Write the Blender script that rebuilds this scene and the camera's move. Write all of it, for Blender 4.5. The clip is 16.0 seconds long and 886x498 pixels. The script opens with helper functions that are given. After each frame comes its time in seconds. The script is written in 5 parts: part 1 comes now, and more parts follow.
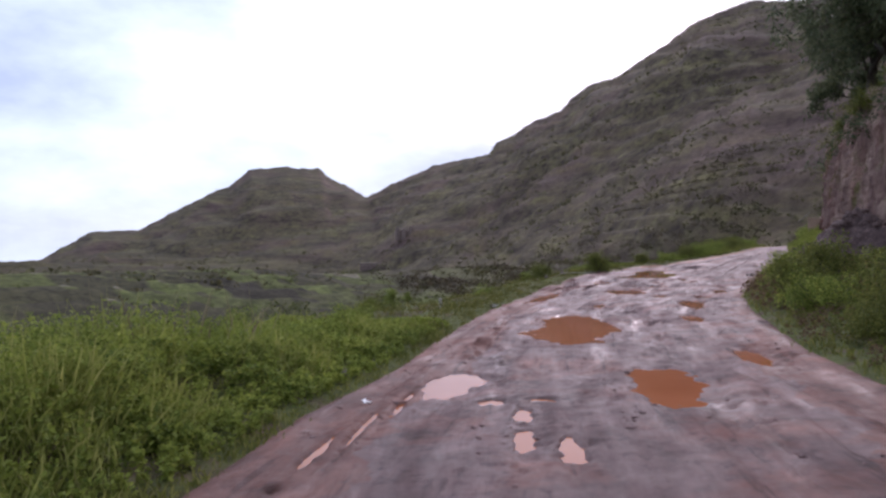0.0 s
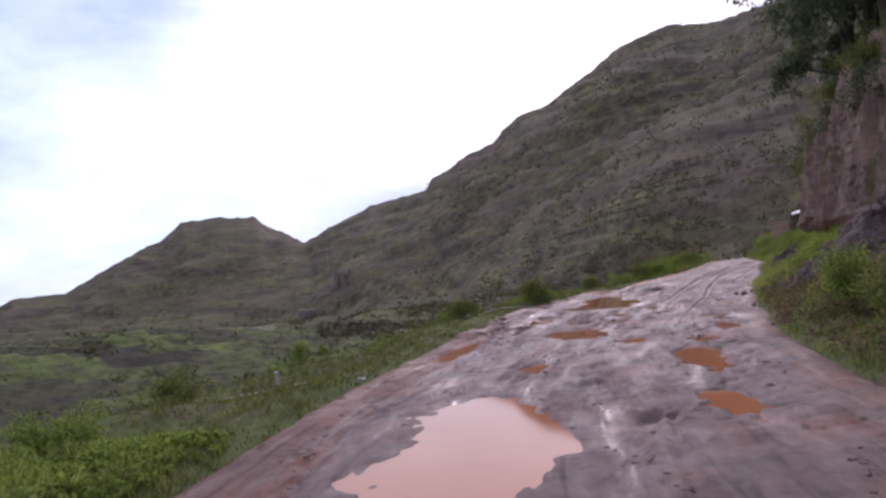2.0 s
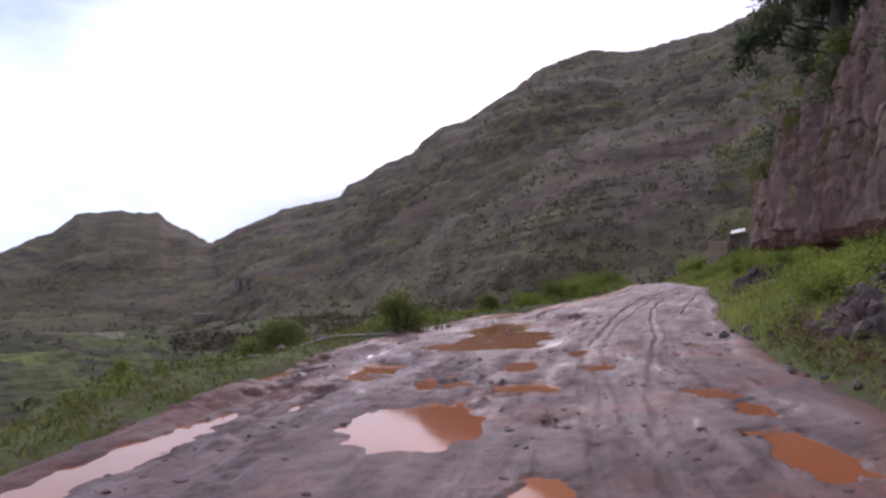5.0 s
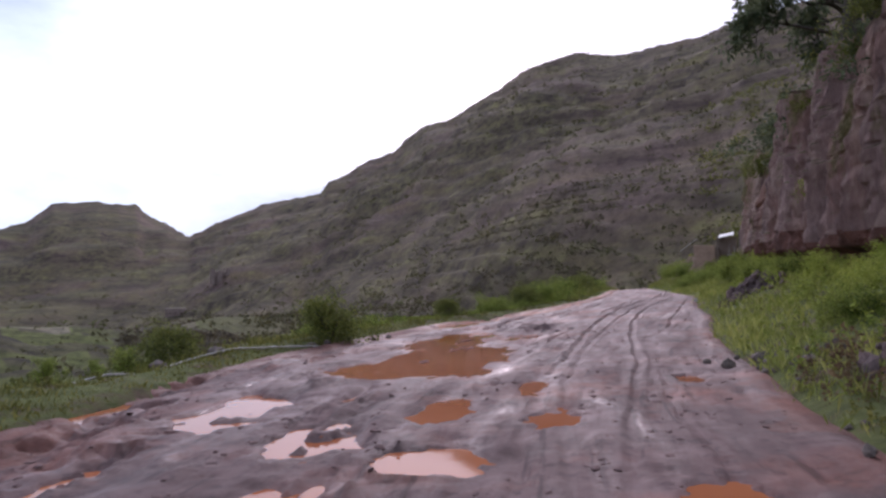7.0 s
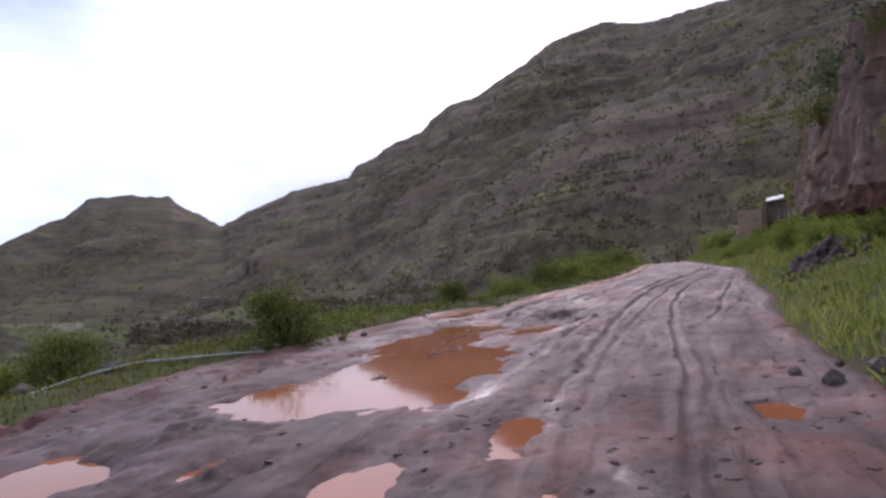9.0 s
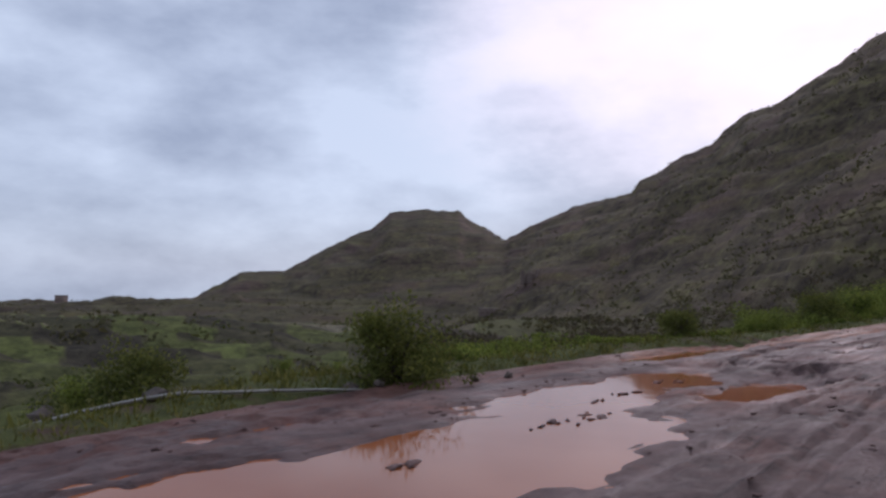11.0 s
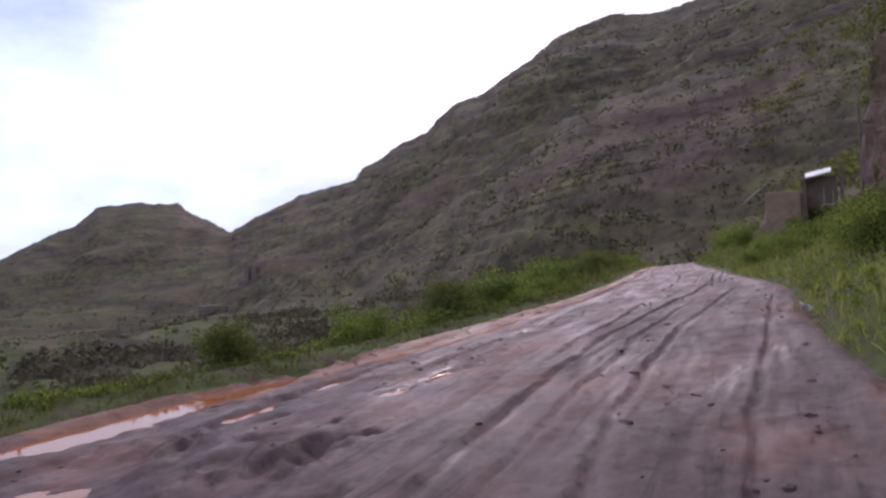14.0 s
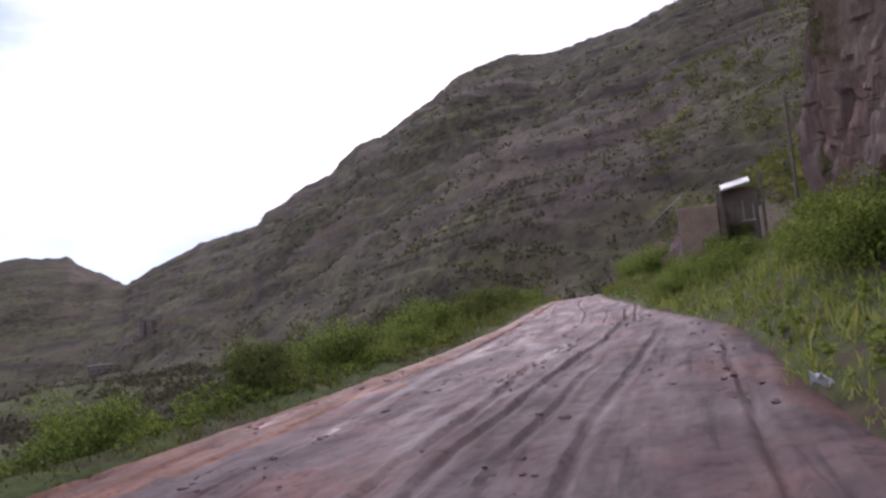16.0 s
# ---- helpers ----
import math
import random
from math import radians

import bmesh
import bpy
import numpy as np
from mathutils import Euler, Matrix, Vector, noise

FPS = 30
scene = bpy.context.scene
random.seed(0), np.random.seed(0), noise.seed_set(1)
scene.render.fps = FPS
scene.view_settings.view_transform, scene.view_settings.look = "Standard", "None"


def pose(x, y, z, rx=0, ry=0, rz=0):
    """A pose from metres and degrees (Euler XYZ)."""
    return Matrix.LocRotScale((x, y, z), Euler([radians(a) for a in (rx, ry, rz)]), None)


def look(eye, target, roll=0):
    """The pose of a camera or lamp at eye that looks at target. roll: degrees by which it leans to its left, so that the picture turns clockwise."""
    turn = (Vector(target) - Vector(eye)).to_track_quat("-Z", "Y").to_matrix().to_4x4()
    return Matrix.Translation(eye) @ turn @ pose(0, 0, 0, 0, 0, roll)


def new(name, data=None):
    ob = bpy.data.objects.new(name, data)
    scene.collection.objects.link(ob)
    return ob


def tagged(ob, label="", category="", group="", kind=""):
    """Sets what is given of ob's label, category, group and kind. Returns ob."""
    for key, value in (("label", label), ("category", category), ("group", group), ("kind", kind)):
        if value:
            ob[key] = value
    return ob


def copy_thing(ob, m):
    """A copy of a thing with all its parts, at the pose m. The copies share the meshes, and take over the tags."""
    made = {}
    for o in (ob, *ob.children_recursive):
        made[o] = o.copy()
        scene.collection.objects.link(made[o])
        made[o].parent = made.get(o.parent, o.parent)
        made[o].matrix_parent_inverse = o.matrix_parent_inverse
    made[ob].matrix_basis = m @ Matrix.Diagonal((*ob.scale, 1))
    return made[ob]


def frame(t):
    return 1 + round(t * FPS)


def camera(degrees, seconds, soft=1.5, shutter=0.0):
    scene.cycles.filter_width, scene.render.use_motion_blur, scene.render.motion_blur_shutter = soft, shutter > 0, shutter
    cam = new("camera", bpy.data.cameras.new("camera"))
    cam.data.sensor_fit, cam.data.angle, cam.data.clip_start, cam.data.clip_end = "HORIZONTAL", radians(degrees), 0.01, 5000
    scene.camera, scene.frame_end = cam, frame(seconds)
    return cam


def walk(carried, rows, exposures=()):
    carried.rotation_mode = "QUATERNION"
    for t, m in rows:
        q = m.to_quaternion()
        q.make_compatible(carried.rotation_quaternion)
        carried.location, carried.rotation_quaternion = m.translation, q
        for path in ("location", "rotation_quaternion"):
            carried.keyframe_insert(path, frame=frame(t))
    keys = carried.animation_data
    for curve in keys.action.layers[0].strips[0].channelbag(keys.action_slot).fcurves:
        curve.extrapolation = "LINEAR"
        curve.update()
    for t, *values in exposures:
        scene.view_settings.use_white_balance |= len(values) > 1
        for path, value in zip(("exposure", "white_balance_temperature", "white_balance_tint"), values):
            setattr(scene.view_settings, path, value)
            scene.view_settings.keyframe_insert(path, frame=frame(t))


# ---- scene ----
cam = camera(63.0, 16.0, soft=2.6)
PATH = [
    (0, (0.005, -0.729, 1.965), (-0.036, 1.27, 1.933), 0.1),
    (0.5, (0.547, 1.874, 1.888), (0.537, 3.873, 1.896), -1.4),
    (1, (1.088, 4.522, 1.805), (1.129, 6.521, 1.856), -0.4),
    (1.5, (1.652, 7.117, 1.69), (1.742, 9.113, 1.772), -4.8),
    (2, (2.26, 9.445, 1.621), (2.377, 11.44, 1.69), -4.1),
    (2.5, (2.822, 11.648, 1.503), (2.986, 13.64, 1.567), -4.0),
    (3, (3.492, 13.728, 1.485), (3.71, 15.714, 1.57), -3.0),
    (3.5, (4.045, 15.531, 1.419), (4.317, 17.509, 1.531), 0.2),
    (4, (4.656, 17.252, 1.409), (4.955, 19.228, 1.491), -0.9),
    (4.5, (5.043, 18.555, 1.372), (5.362, 20.528, 1.459), 2.4),
    (5, (5.622, 20.012, 1.389), (5.972, 21.979, 1.482), -0.9),
    (7.5, (7.748, 24.397, 1.448), (8.154, 26.354, 1.538), 0.6),
    (8, (8.208, 25.36, 1.451), (8.738, 27.288, 1.491), -8.1),
    (8.5, (8.618, 26.367, 1.436), (9.1, 28.308, 1.457), -4.3),
    (11, (11.335, 30.973, 1.508), (10.881, 32.918, 1.595), 1.0),
    (11.5, (11.885, 31.973, 1.503), (11.414, 33.915, 1.584), 2.2),
    (12, (12.474, 33.012, 1.495), (12.197, 34.991, 1.588), 4.2),
    (12.5, (13.028, 34.063, 1.555), (13.106, 36.061, 1.613), 2.2),
    (13, (13.627, 35.215, 1.623), (13.85, 37.201, 1.675), 2.9),
    (13.5, (14.229, 36.372, 1.592), (14.445, 38.36, 1.639), -3.2),
    (14, (15.102, 37.888, 1.675), (15.373, 39.869, 1.721), -2.7),
    (14.5, (15.786, 39.26, 1.648), (16.09, 41.235, 1.727), -5.0),
    (15, (16.354, 40.36, 1.646), (16.725, 42.324, 1.736), -6.2),
    (15.5, (16.86, 41.423, 1.652), (17.308, 43.37, 1.759), -5.3),
    (16, (17.502, 42.701, 1.697), (18.021, 44.628, 1.837), -5.6),
]
walk(cam, [(t, look(eye, target, roll)) for t, eye, target, roll in PATH], exposures=[(0.0, 0.58, 6150, 35), (8.7, 0.62, 6150, 36), (10.6, -0.16, 6200, 31), (12.0, -0.16, 6200, 31), (12.8, 0.26, 6150, 33), (14.0, 0.50, 6150, 36), (16.0, 0.60, 6150, 36)])

# ---- sky and sun: bright broken overcast, the sun veiled ahead ----
SUN_BEARING, SUN_HEIGHT = 14.0, 30.0


def make_world():
    w = bpy.data.worlds.new("overcast_sky")
    w.use_nodes = True
    n, l = w.node_tree.nodes, w.node_tree.links
    bg = n["Background"]
    sky = n.new("ShaderNodeTexSky")
    sky.sky_type, sky.sun_disc = "NISHITA", False
    sky.sun_elevation, sky.sun_rotation = radians(SUN_HEIGHT), radians(SUN_BEARING)
    c = n.new("ShaderNodeTexCoord")
    # clouds, flattened towards the horizon
    mp = n.new("ShaderNodeMapping")
    mp.inputs["Scale"].default_value = (1.0, 1.0, 2.2)
    l.new(c.outputs["Generated"], mp.inputs["Vector"])
    t = n.new("ShaderNodeTexNoise")
    t.inputs["Scale"].default_value, t.inputs["Detail"].default_value, t.inputs["Roughness"].default_value = 2.1, 7, 0.56
    l.new(mp.outputs["Vector"], t.inputs["Vector"])
    r = n.new("ShaderNodeValToRGB")
    e = r.color_ramp.elements
    e[0].position, e[0].color = 0.38, (3.6, 4.75, 5.6, 1)
    e[1].position, e[1].color = 0.58, (6.7, 8.5, 9.2, 1)
    l.new(t.outputs["Fac"], r.inputs["Fac"])
    # brighter where the veiled sun stands
    dot = n.new("ShaderNodeVectorMath")
    dot.operation = "DOT_PRODUCT"
    a, h = radians(SUN_BEARING), radians(SUN_HEIGHT)
    dot.inputs[1].default_value = (math.sin(a) * math.cos(h), math.cos(a) * math.cos(h), math.sin(h))
    l.new(c.outputs["Generated"], dot.inputs[0])
    g = n.new("ShaderNodeValToRGB")
    e = g.color_ramp.elements
    e[0].position, e[0].color = 0.845, (0, 0, 0, 1)
    e[1].position, e[1].color = 1.0, (1, 1, 1, 1)
    g.color_ramp.interpolation = "EASE"
    drift = n.new("ShaderNodeMath")
    drift.operation, drift.inputs[1].default_value, drift.inputs[2].default_value = "MULTIPLY_ADD", 0.26, -0.13
    l.new(t.outputs["Fac"], drift.inputs[0])
    ragged = n.new("ShaderNodeMath")
    l.new(dot.outputs["Value"], ragged.inputs[0])
    l.new(drift.outputs[0], ragged.inputs[1])
    l.new(ragged.outputs[0], g.inputs["Fac"])
    m = n.new("ShaderNodeMix")
    m.data_type = "RGBA"
    l.new(g.outputs["Color"], m.inputs[0])
    l.new(r.outputs["Color"], m.inputs[6])
    m.inputs[7].default_value = (11.5, 11.4, 11.4, 1)
    veil = n.new("ShaderNodeMix")
    veil.data_type = "RGBA"
    veil.inputs[0].default_value = 0.88
    l.new(sky.outputs["Color"], veil.inputs[6])
    l.new(m.outputs[2], veil.inputs[7])
    l.new(veil.outputs[2], bg.inputs["Color"])
    bg.inputs["Strength"].default_value = 0.1
    scene.world = w


make_world()
sun = new("sun", bpy.data.lights.new("sun", "SUN"))
sun.data.energy, sun.data.angle, sun.data.color = 0.8, radians(14), (1.0, 0.95, 0.88)
a, h = radians(SUN_BEARING), radians(SUN_HEIGHT)
sun.matrix_world = look((math.sin(a) * math.cos(h) * 100, math.cos(a) * math.cos(h) * 100, math.sin(h) * 100), (0, 0, 0))

# ---- the lie of the land ----
CENTRE_LINE = [(-1.5, -40), (0.4, -14), (1.2, 0), (2.6, 12), (4.3, 20.5), (6.4, 27), (9.0, 33.5), (12.6, 40.5), (16.6, 47.0),
               (20.6, 53), (23.7, 58), (27.4, 65), (33.2, 77), (40.4, 91), (55, 118), (72, 145)]
LEFT_WIDTH = [(-40, 3.9), (0, 4.3), (9, 4.4), (13, 3.9), (20, 3.9), (30, 4.1), (38, 4.4), (41, 4.2), (44, 4.0), (46, 4.0), (48, 3.4), (50, 2.8), (53, 2.2), (57, 1.9), (60, 1.7), (75, 1.5), (90, 1.5), (150, 2.0)]
RIGHT_WIDTH = [(-40, 3.2), (8, 3.3), (13, 3.5), (20, 3.9), (24, 4.1), (28, 4.5), (35, 4.8), (40, 4.6), (45, 4.6), (48, 4.1), (50, 3.9), (54, 3.7), (57, 3.0), (60, 2.5), (75, 1.7), (90, 1.5), (150, 2.0)]
ROAD_HEIGHT = [(-40, 0.6), (-10, 0.2), (0, 0.05), (8, -0.2), (12, -0.28), (20, -0.22), (28, -0.16), (33, -0.04), (38, 0.05), (43, 0.16),
               (48, 0.40), (53, 0.60), (60, 0.80), (75, 0.95), (90, 0.90), (120, 0.2), (150, -0.3)]
# fall towards the valley; the pool lies on a level stretch
# width of the grassy shelf on the valley side
SHELF = [(-40, 2.6), (12, 3.6), (18, 5.0), (23, 4.6), (26, 2.8), (29, 1.7), (150, 1.7)]
CROSS_SLOPE = [(-40, 0.085), (26, 0.085), (33, 0.035), (43, 0.035), (49, 0.075), (90, 0.06)]


def smooth_curve(points, step):
    """Catmull-Rom through the points, as evenly spaced rows."""
    p = np.array(points, float)
    p = np.vstack([2 * p[0] - p[1], p, 2 * p[-1] - p[-2]])
    out = []
    for k in range(1, len(p) - 2):
        u = np.linspace(0, 1, 40, endpoint=False)[:, None]
        a, b, c, d = p[k - 1], p[k], p[k + 1], p[k + 2]
        out.append(0.5 * (2 * b + (c - a) * u + (2 * a - 5 * b + 4 * c - d) * u ** 2 + (3 * b - a - 3 * c + d) * u ** 3))
    out = np.vstack(out + [p[-2:-1]])
    run = np.r_[0, np.cumsum(np.hypot(*np.diff(out, axis=0).T))]
    s = np.arange(0, run[-1], step)
    return np.stack([np.interp(s, run, out[:, 0]), np.interp(s, run, out[:, 1])], 1)


LINE = smooth_curve(CENTRE_LINE, 0.5)
TANGENT = np.gradient(LINE, axis=0)
TANGENT /= np.hypot(*TANGENT.T)[:, None]


def lane(x, y):
    """Row along the centre line, and offset to the right of it, for arrays of places."""
    x, y = np.ravel(x).astype(float), np.ravel(y).astype(float)
    k = np.zeros(len(x), int)
    for i in range(0, len(x), 20000):
        d = (x[i:i + 20000, None] - LINE[None, ::2, 0]) ** 2 + (y[i:i + 20000, None] - LINE[None, ::2, 1]) ** 2
        k[i:i + 20000] = d.argmin(1) * 2
    t = TANGENT[k]
    dx, dy = x - LINE[k, 0], y - LINE[k, 1]
    along = (dx * t[:, 0] + dy * t[:, 1]) / 0.5
    j = np.clip(k + along, 0, len(LINE) - 1)
    off = dx * t[:, 1] - dy * t[:, 0]
    return np.interp(j, np.arange(len(LINE)), LINE[:, 1]), off


def table(rows, v):
    return np.interp(v, [r[0] for r in rows], [r[1] for r in rows])


def road_level(ly, off):
    """The road's smooth height at a row of the centre line (named by its y) and an offset."""
    return table(ROAD_HEIGHT, ly) + table(CROSS_SLOPE, ly) * off


CLIFF_FOOT = [(11.8, 4), (13.0, 14), (14.8, 22), (16.9, 30), (18.8, 36.3), (20.1, 39.5), (22.0, 43.5), (23.9, 47.0), (25.0, 49.8), (26.2, 51.8), (28.2, 54.6), (31.0, 57.0), (38, 58.5)]
FOOT = smooth_curve(CLIFF_FOOT, 0.25)
# the crest sinks towards the far end, then a second buttress rises
CLIFF_TOP_AT, CLIFF_TOP = [0, 20, 30, 36, 38, 40, 42, 45, 47, 48.6, 49.6, 51, 53, 55, 57, 58.5], [7.8, 7.9, 7.6, 6.9, 6.5, 6.0, 5.8, 5.7, 5.5, 4.9, 4.6, 5.0, 5.6, 5.2, 4.0, 2.6]
FOOT_HEIGHT = [(0, 0.9), (20, 1.1), (30, 1.4), (38, 1.5), (44, 1.6), (48, 1.75), (53, 1.9), (58, 2.4)]
# the skyline, seen from the road: bearing to the right of +y, and elevation
SKYLINE = [(-180, 9), (-130, 4), (-90, 1), (-60, -2), (-45.6, -2), (-43.6, -1.72), (-42.5, -1.8), (-39.7, -2.1), (-37.1, -2.15), (-35.6, -1.85), (-32.9, -1.65), (-32.1, -1.2), (-29.4, 0.4), (-28.3, 0.5), (-26.9, 0.5), (-26.2, 0.55), (-25.5, 1),
           (-23.0, 2.4), (-21.2, 3.45), (-19.6, 3.95), (-19.3, 4.3), (-18.7, 4.75), (-18.35, 5.25), (-16.4, 5.52), (-15.4, 5.6), (-14.5, 5.48), (-12.75, 5.55), (-12.25, 4.95), (-10.3, 4), (-9.15, 3.25), (-8.1, 3.85), (-6.8, 4.5), (-5.0, 5.3),
           (-3.9, 5.85), (-2.0, 6.35), (0.5, 6.9), (0.95, 7.4), (1.1, 7.8), (2.6, 8.44), (3.9, 9.39), (6.2, 10.29), (6.75, 10.64), (6.95, 11.14), (8.7, 12.39), (10.4, 12.76), (12.7, 14.09), (14.8, 15.29), (16.5, 16.54),
           (18.8, 17.29), (20.8, 17.79), (22.5, 17.54), (24.5, 17.39), (26.4, 17.84), (29.8, 18.24), (34, 19.4), (60, 22), (120, 18), (180, 9)]
RIDGE_AWAY = [(-180, 700), (-60, 900), (-40, 800), (-30, 900), (-10.5, 950), (-8, 800), (0, 620), (10, 500), (20, 450), (40, 380), (90, 350), (180, 700)]
TOE_AWAY = [(-180, 150), (-60, 420), (-12, 420), (-6, 260), (4, 170), (14, 110), (25, 85), (45, 60), (90, 40), (140, 60), (180, 150)]
VALLEY = [(-180, 0), (-120, -8), (-60, -21), (-20, -22), (-14, -20), (-9, -14), (0, -9), (12, -2), (22, 1.5), (40, 3), (90, 6), (150, 3), (180, 0)]
HUB = (9.0, 25.0)


def step_in(v, a, b):
    u = np.clip((v - a) / (b - a), 0, 1)
    return u * u * (3 - 2 * u)


def value_noise(x, y, seed=0):
    """Smooth noise of wavelength 1 for arrays, about -1 to 1."""
    xi, yi = np.floor(x).astype(np.int64), np.floor(y).astype(np.int64)
    u, v = x - xi, y - yi
    u, v = u * u * (3 - 2 * u), v * v * (3 - 2 * v)

    def lattice(a, b):
        h = (a * 374761393 + b * 668265263 + seed * 974711) & 0x7FFFFFFF
        h = ((h ^ (h >> 13)) * 1274126177) & 0x7FFFFFFF
        return ((h ^ (h >> 16)) & 0xFFFF) / 32767.5 - 1

    return ((lattice(xi, yi) * (1 - u) + lattice(xi + 1, yi) * u) * (1 - v)
            + (lattice(xi, yi + 1) * (1 - u) + lattice(xi + 1, yi + 1) * u) * v)


def layered_noise(x, y, octaves=4, seed=0):
    return sum(value_noise(x * 2 ** k, y * 2 ** k, seed + k) / 2 ** k for k in range(octaves))


def field_strip(x, y):
    """Number of the field tread at a place, and how far into it, for the terraced valley."""
    r = np.hypot(x - HUB[0], y - HUB[1])
    q = r / (5.0 + 0.026 * r) + 2.2 * value_noise(x / 55, y / 55, 61) + 0.5 * value_noise(x / 14, y / 14, 62)
    return np.floor(q), q - np.floor(q)


def in_valley(x, y):
    dx, dy = x - HUB[0], y - HUB[1]
    r, az = np.hypot(dx, dy), np.degrees(np.arctan2(dx, dy))
    return step_in(r, 14, 24) * (1 - step_in(r, 150, 330)) * (1 - step_in(az, -16, 6)) * step_in(az, -110, -80)


def far_level(x, y):
    """Valley, hills and ridges."""
    dx, dy = x - HUB[0], y - HUB[1]
    r, az = np.hypot(dx, dy), np.degrees(np.arctan2(dx, dy)) - 1.1
    ragged = 0.05 * value_noise(az * 3.1, az * 0, 4) + 0.05 * value_noise(az * 8.3, az * 0, 5)
    top, away, toe = table(SKYLINE, az) + ragged, table(RIDGE_AWAY, az), table(TOE_AWAY, az)
    away = away * (1 + 0.05 * value_noise(az * 0.4, az * 0, 9))
    base = table(VALLEY, az) * step_in(r, 20, 240)
    peak = 1.6 + np.tan(np.radians(top)) * away
    u = np.clip((r - toe) / (away - toe), 0, 1)
    z = base + (peak - base) * u ** 1.12
    gully = layered_noise(x / 90, y / 90, 4, 21)
    z += gully * 9 * np.sin(np.pi * u) ** 0.8 * step_in(r, 60, 250)
    z += layered_noise(x / 18, y / 18, 3, 31) * 1.0 * step_in(r, 60, 200) * (1 - step_in(u, 0.9, 1))
    # field terraces along the contours
    tall = 2.6 + 1.2 * value_noise(x / 140, y / 140, 41)
    stepped = step_in(r, 45, 110) * (1 - step_in(u, 0.7, 0.97)) * (0.35 + 0.65 * step_in(value_noise(x / 60, y / 60, 43), -0.5, 0.4))
    ph = z / tall
    z += stepped * tall * 0.75 * (np.floor(ph) + step_in(ph - np.floor(ph), 0.72, 1.0) - ph + 0.15)
    # broken rock bands that run round the upper slopes
    band = z / 13.0 + 1.4 * layered_noise(x / 160, y / 160, 3, 45)
    bold = step_in(r, 110, 220) * (0.25 + 0.75 * step_in(value_noise(x / 75, y / 75, 46), -0.3, 0.4)) * (1 - step_in(u, 0.93, 1.0))
    z += bold * 5.0 * (np.floor(band) + step_in(band - np.floor(band), 0.8, 1.0) - band + 0.1)
    part = field_strip(x, y)[1]
    z += in_valley(x, y) * (1.1 + 0.004 * r) * (part - step_in(part, 0.86, 1.0))
    back = np.clip(r - away, 0, None)
    return z - back * 0.55 * (1 - np.exp(-back / 120))


def cliff_side(x, y):
    """Metres behind the cliff's foot line (positive inside the hill)."""
    x, y = np.ravel(x), np.ravel(y)
    out = np.full(len(x), -99.0)
    near = np.flatnonzero((np.abs(x - 22) < 60) & (y > -40) & (y < 75))
    t = np.gradient(FOOT, axis=0)
    t /= np.hypot(*t.T)[:, None]
    for i in range(0, len(near), 20000):
        k = near[i:i + 20000]
        d = (x[k, None] - FOOT[None, :, 0]) ** 2 + (y[k, None] - FOOT[None, :, 1]) ** 2
        j = d.argmin(1)
        side = (x[k] - FOOT[j, 0]) * t[j, 1] - (y[k] - FOOT[j, 1]) * t[j, 0]
        out[k] = np.sign(side) * np.sqrt(d.min(1))
    return out


def ground_level(x, y):
    """The whole land, with the road's bed a little below the road."""
    x, y = np.ravel(x).astype(float), np.ravel(y).astype(float)
    far = far_level(x, y)
    ly, off = lane(x, y)
    left, right = table(LEFT_WIDTH, ly), table(RIGHT_WIDTH, ly)
    bed = road_level(ly, np.clip(off, -left, right))
    out_l, out_r = np.clip(-off - left, 0, None), np.clip(off - right, 0, None)
    rough = layered_noise(x / 2.3, y / 2.3, 3, 51)
    lip = 0.10 * np.exp(-((out_l - 0.7) / 0.5) ** 2)
    shelf = table(SHELF, ly)
    drop = 0.03 * np.clip(out_l - 0.5, 0, shelf - 0.5) + 0.42 * np.clip(out_l - shelf, 0, 9.9) + 0.17 * np.clip(out_l - 12, 0, 45)
    below = np.clip(out_l - 5, 0, 60) / 4.2
    tread = (np.floor(below) + step_in(below - np.floor(below), 0.75, 1.0) - below) * 1.05
    drop = drop + tread * step_in(out_l, 6, 12)
    drop = drop - (0.55 * step_in(out_l, 0.6, 2.6) + 0.1 * np.clip(out_l - 2.6, 0, 3)) * (1 - step_in(ly, 9, 18))
    inside = cliff_side(x, y)
    foot = table(FOOT_HEIGHT, ly)
    gap = np.clip(-inside, 0, None)
    share = out_r / (out_r + gap + 0.01)
    bank = (foot - bed) * np.where(inside > -60, share ** 0.85, 0)
    open_bank = 0.42 * np.clip(out_r, 0, 5) + 0.62 * np.clip(out_r - 5, 0, None)
    bank = np.where(ly > 58, open_bank, bank + (open_bank - bank) * step_in(ly, 54, 58))
    z = bed + lip - drop + bank + rough * 0.10 * np.clip(out_l + out_r, 0, 1.5)
    z = np.where((out_l == 0) & (out_r == 0), bed - 0.45 * (1 - step_in(np.maximum(-off - left, off - right), -0.6, -0.02)), z)
    crest = np.interp(ly - 0.35 * np.clip(inside, 0, 6), CLIFF_TOP_AT, CLIFF_TOP)
    above = (crest - 1.0 + 0.55 * inside) * step_in(inside, 0.6, 2.2)
    z = np.where(inside > 0, np.maximum(z, foot + above), z)
    away = np.maximum(out_l, np.clip(out_r - 6, 0, None))
    near = 1 - step_in(away, 14, 60)
    ends = (1 - step_in(ly, 110, 145)) * step_in(y, -38, -10)
    return far + (z - far) * near * ends

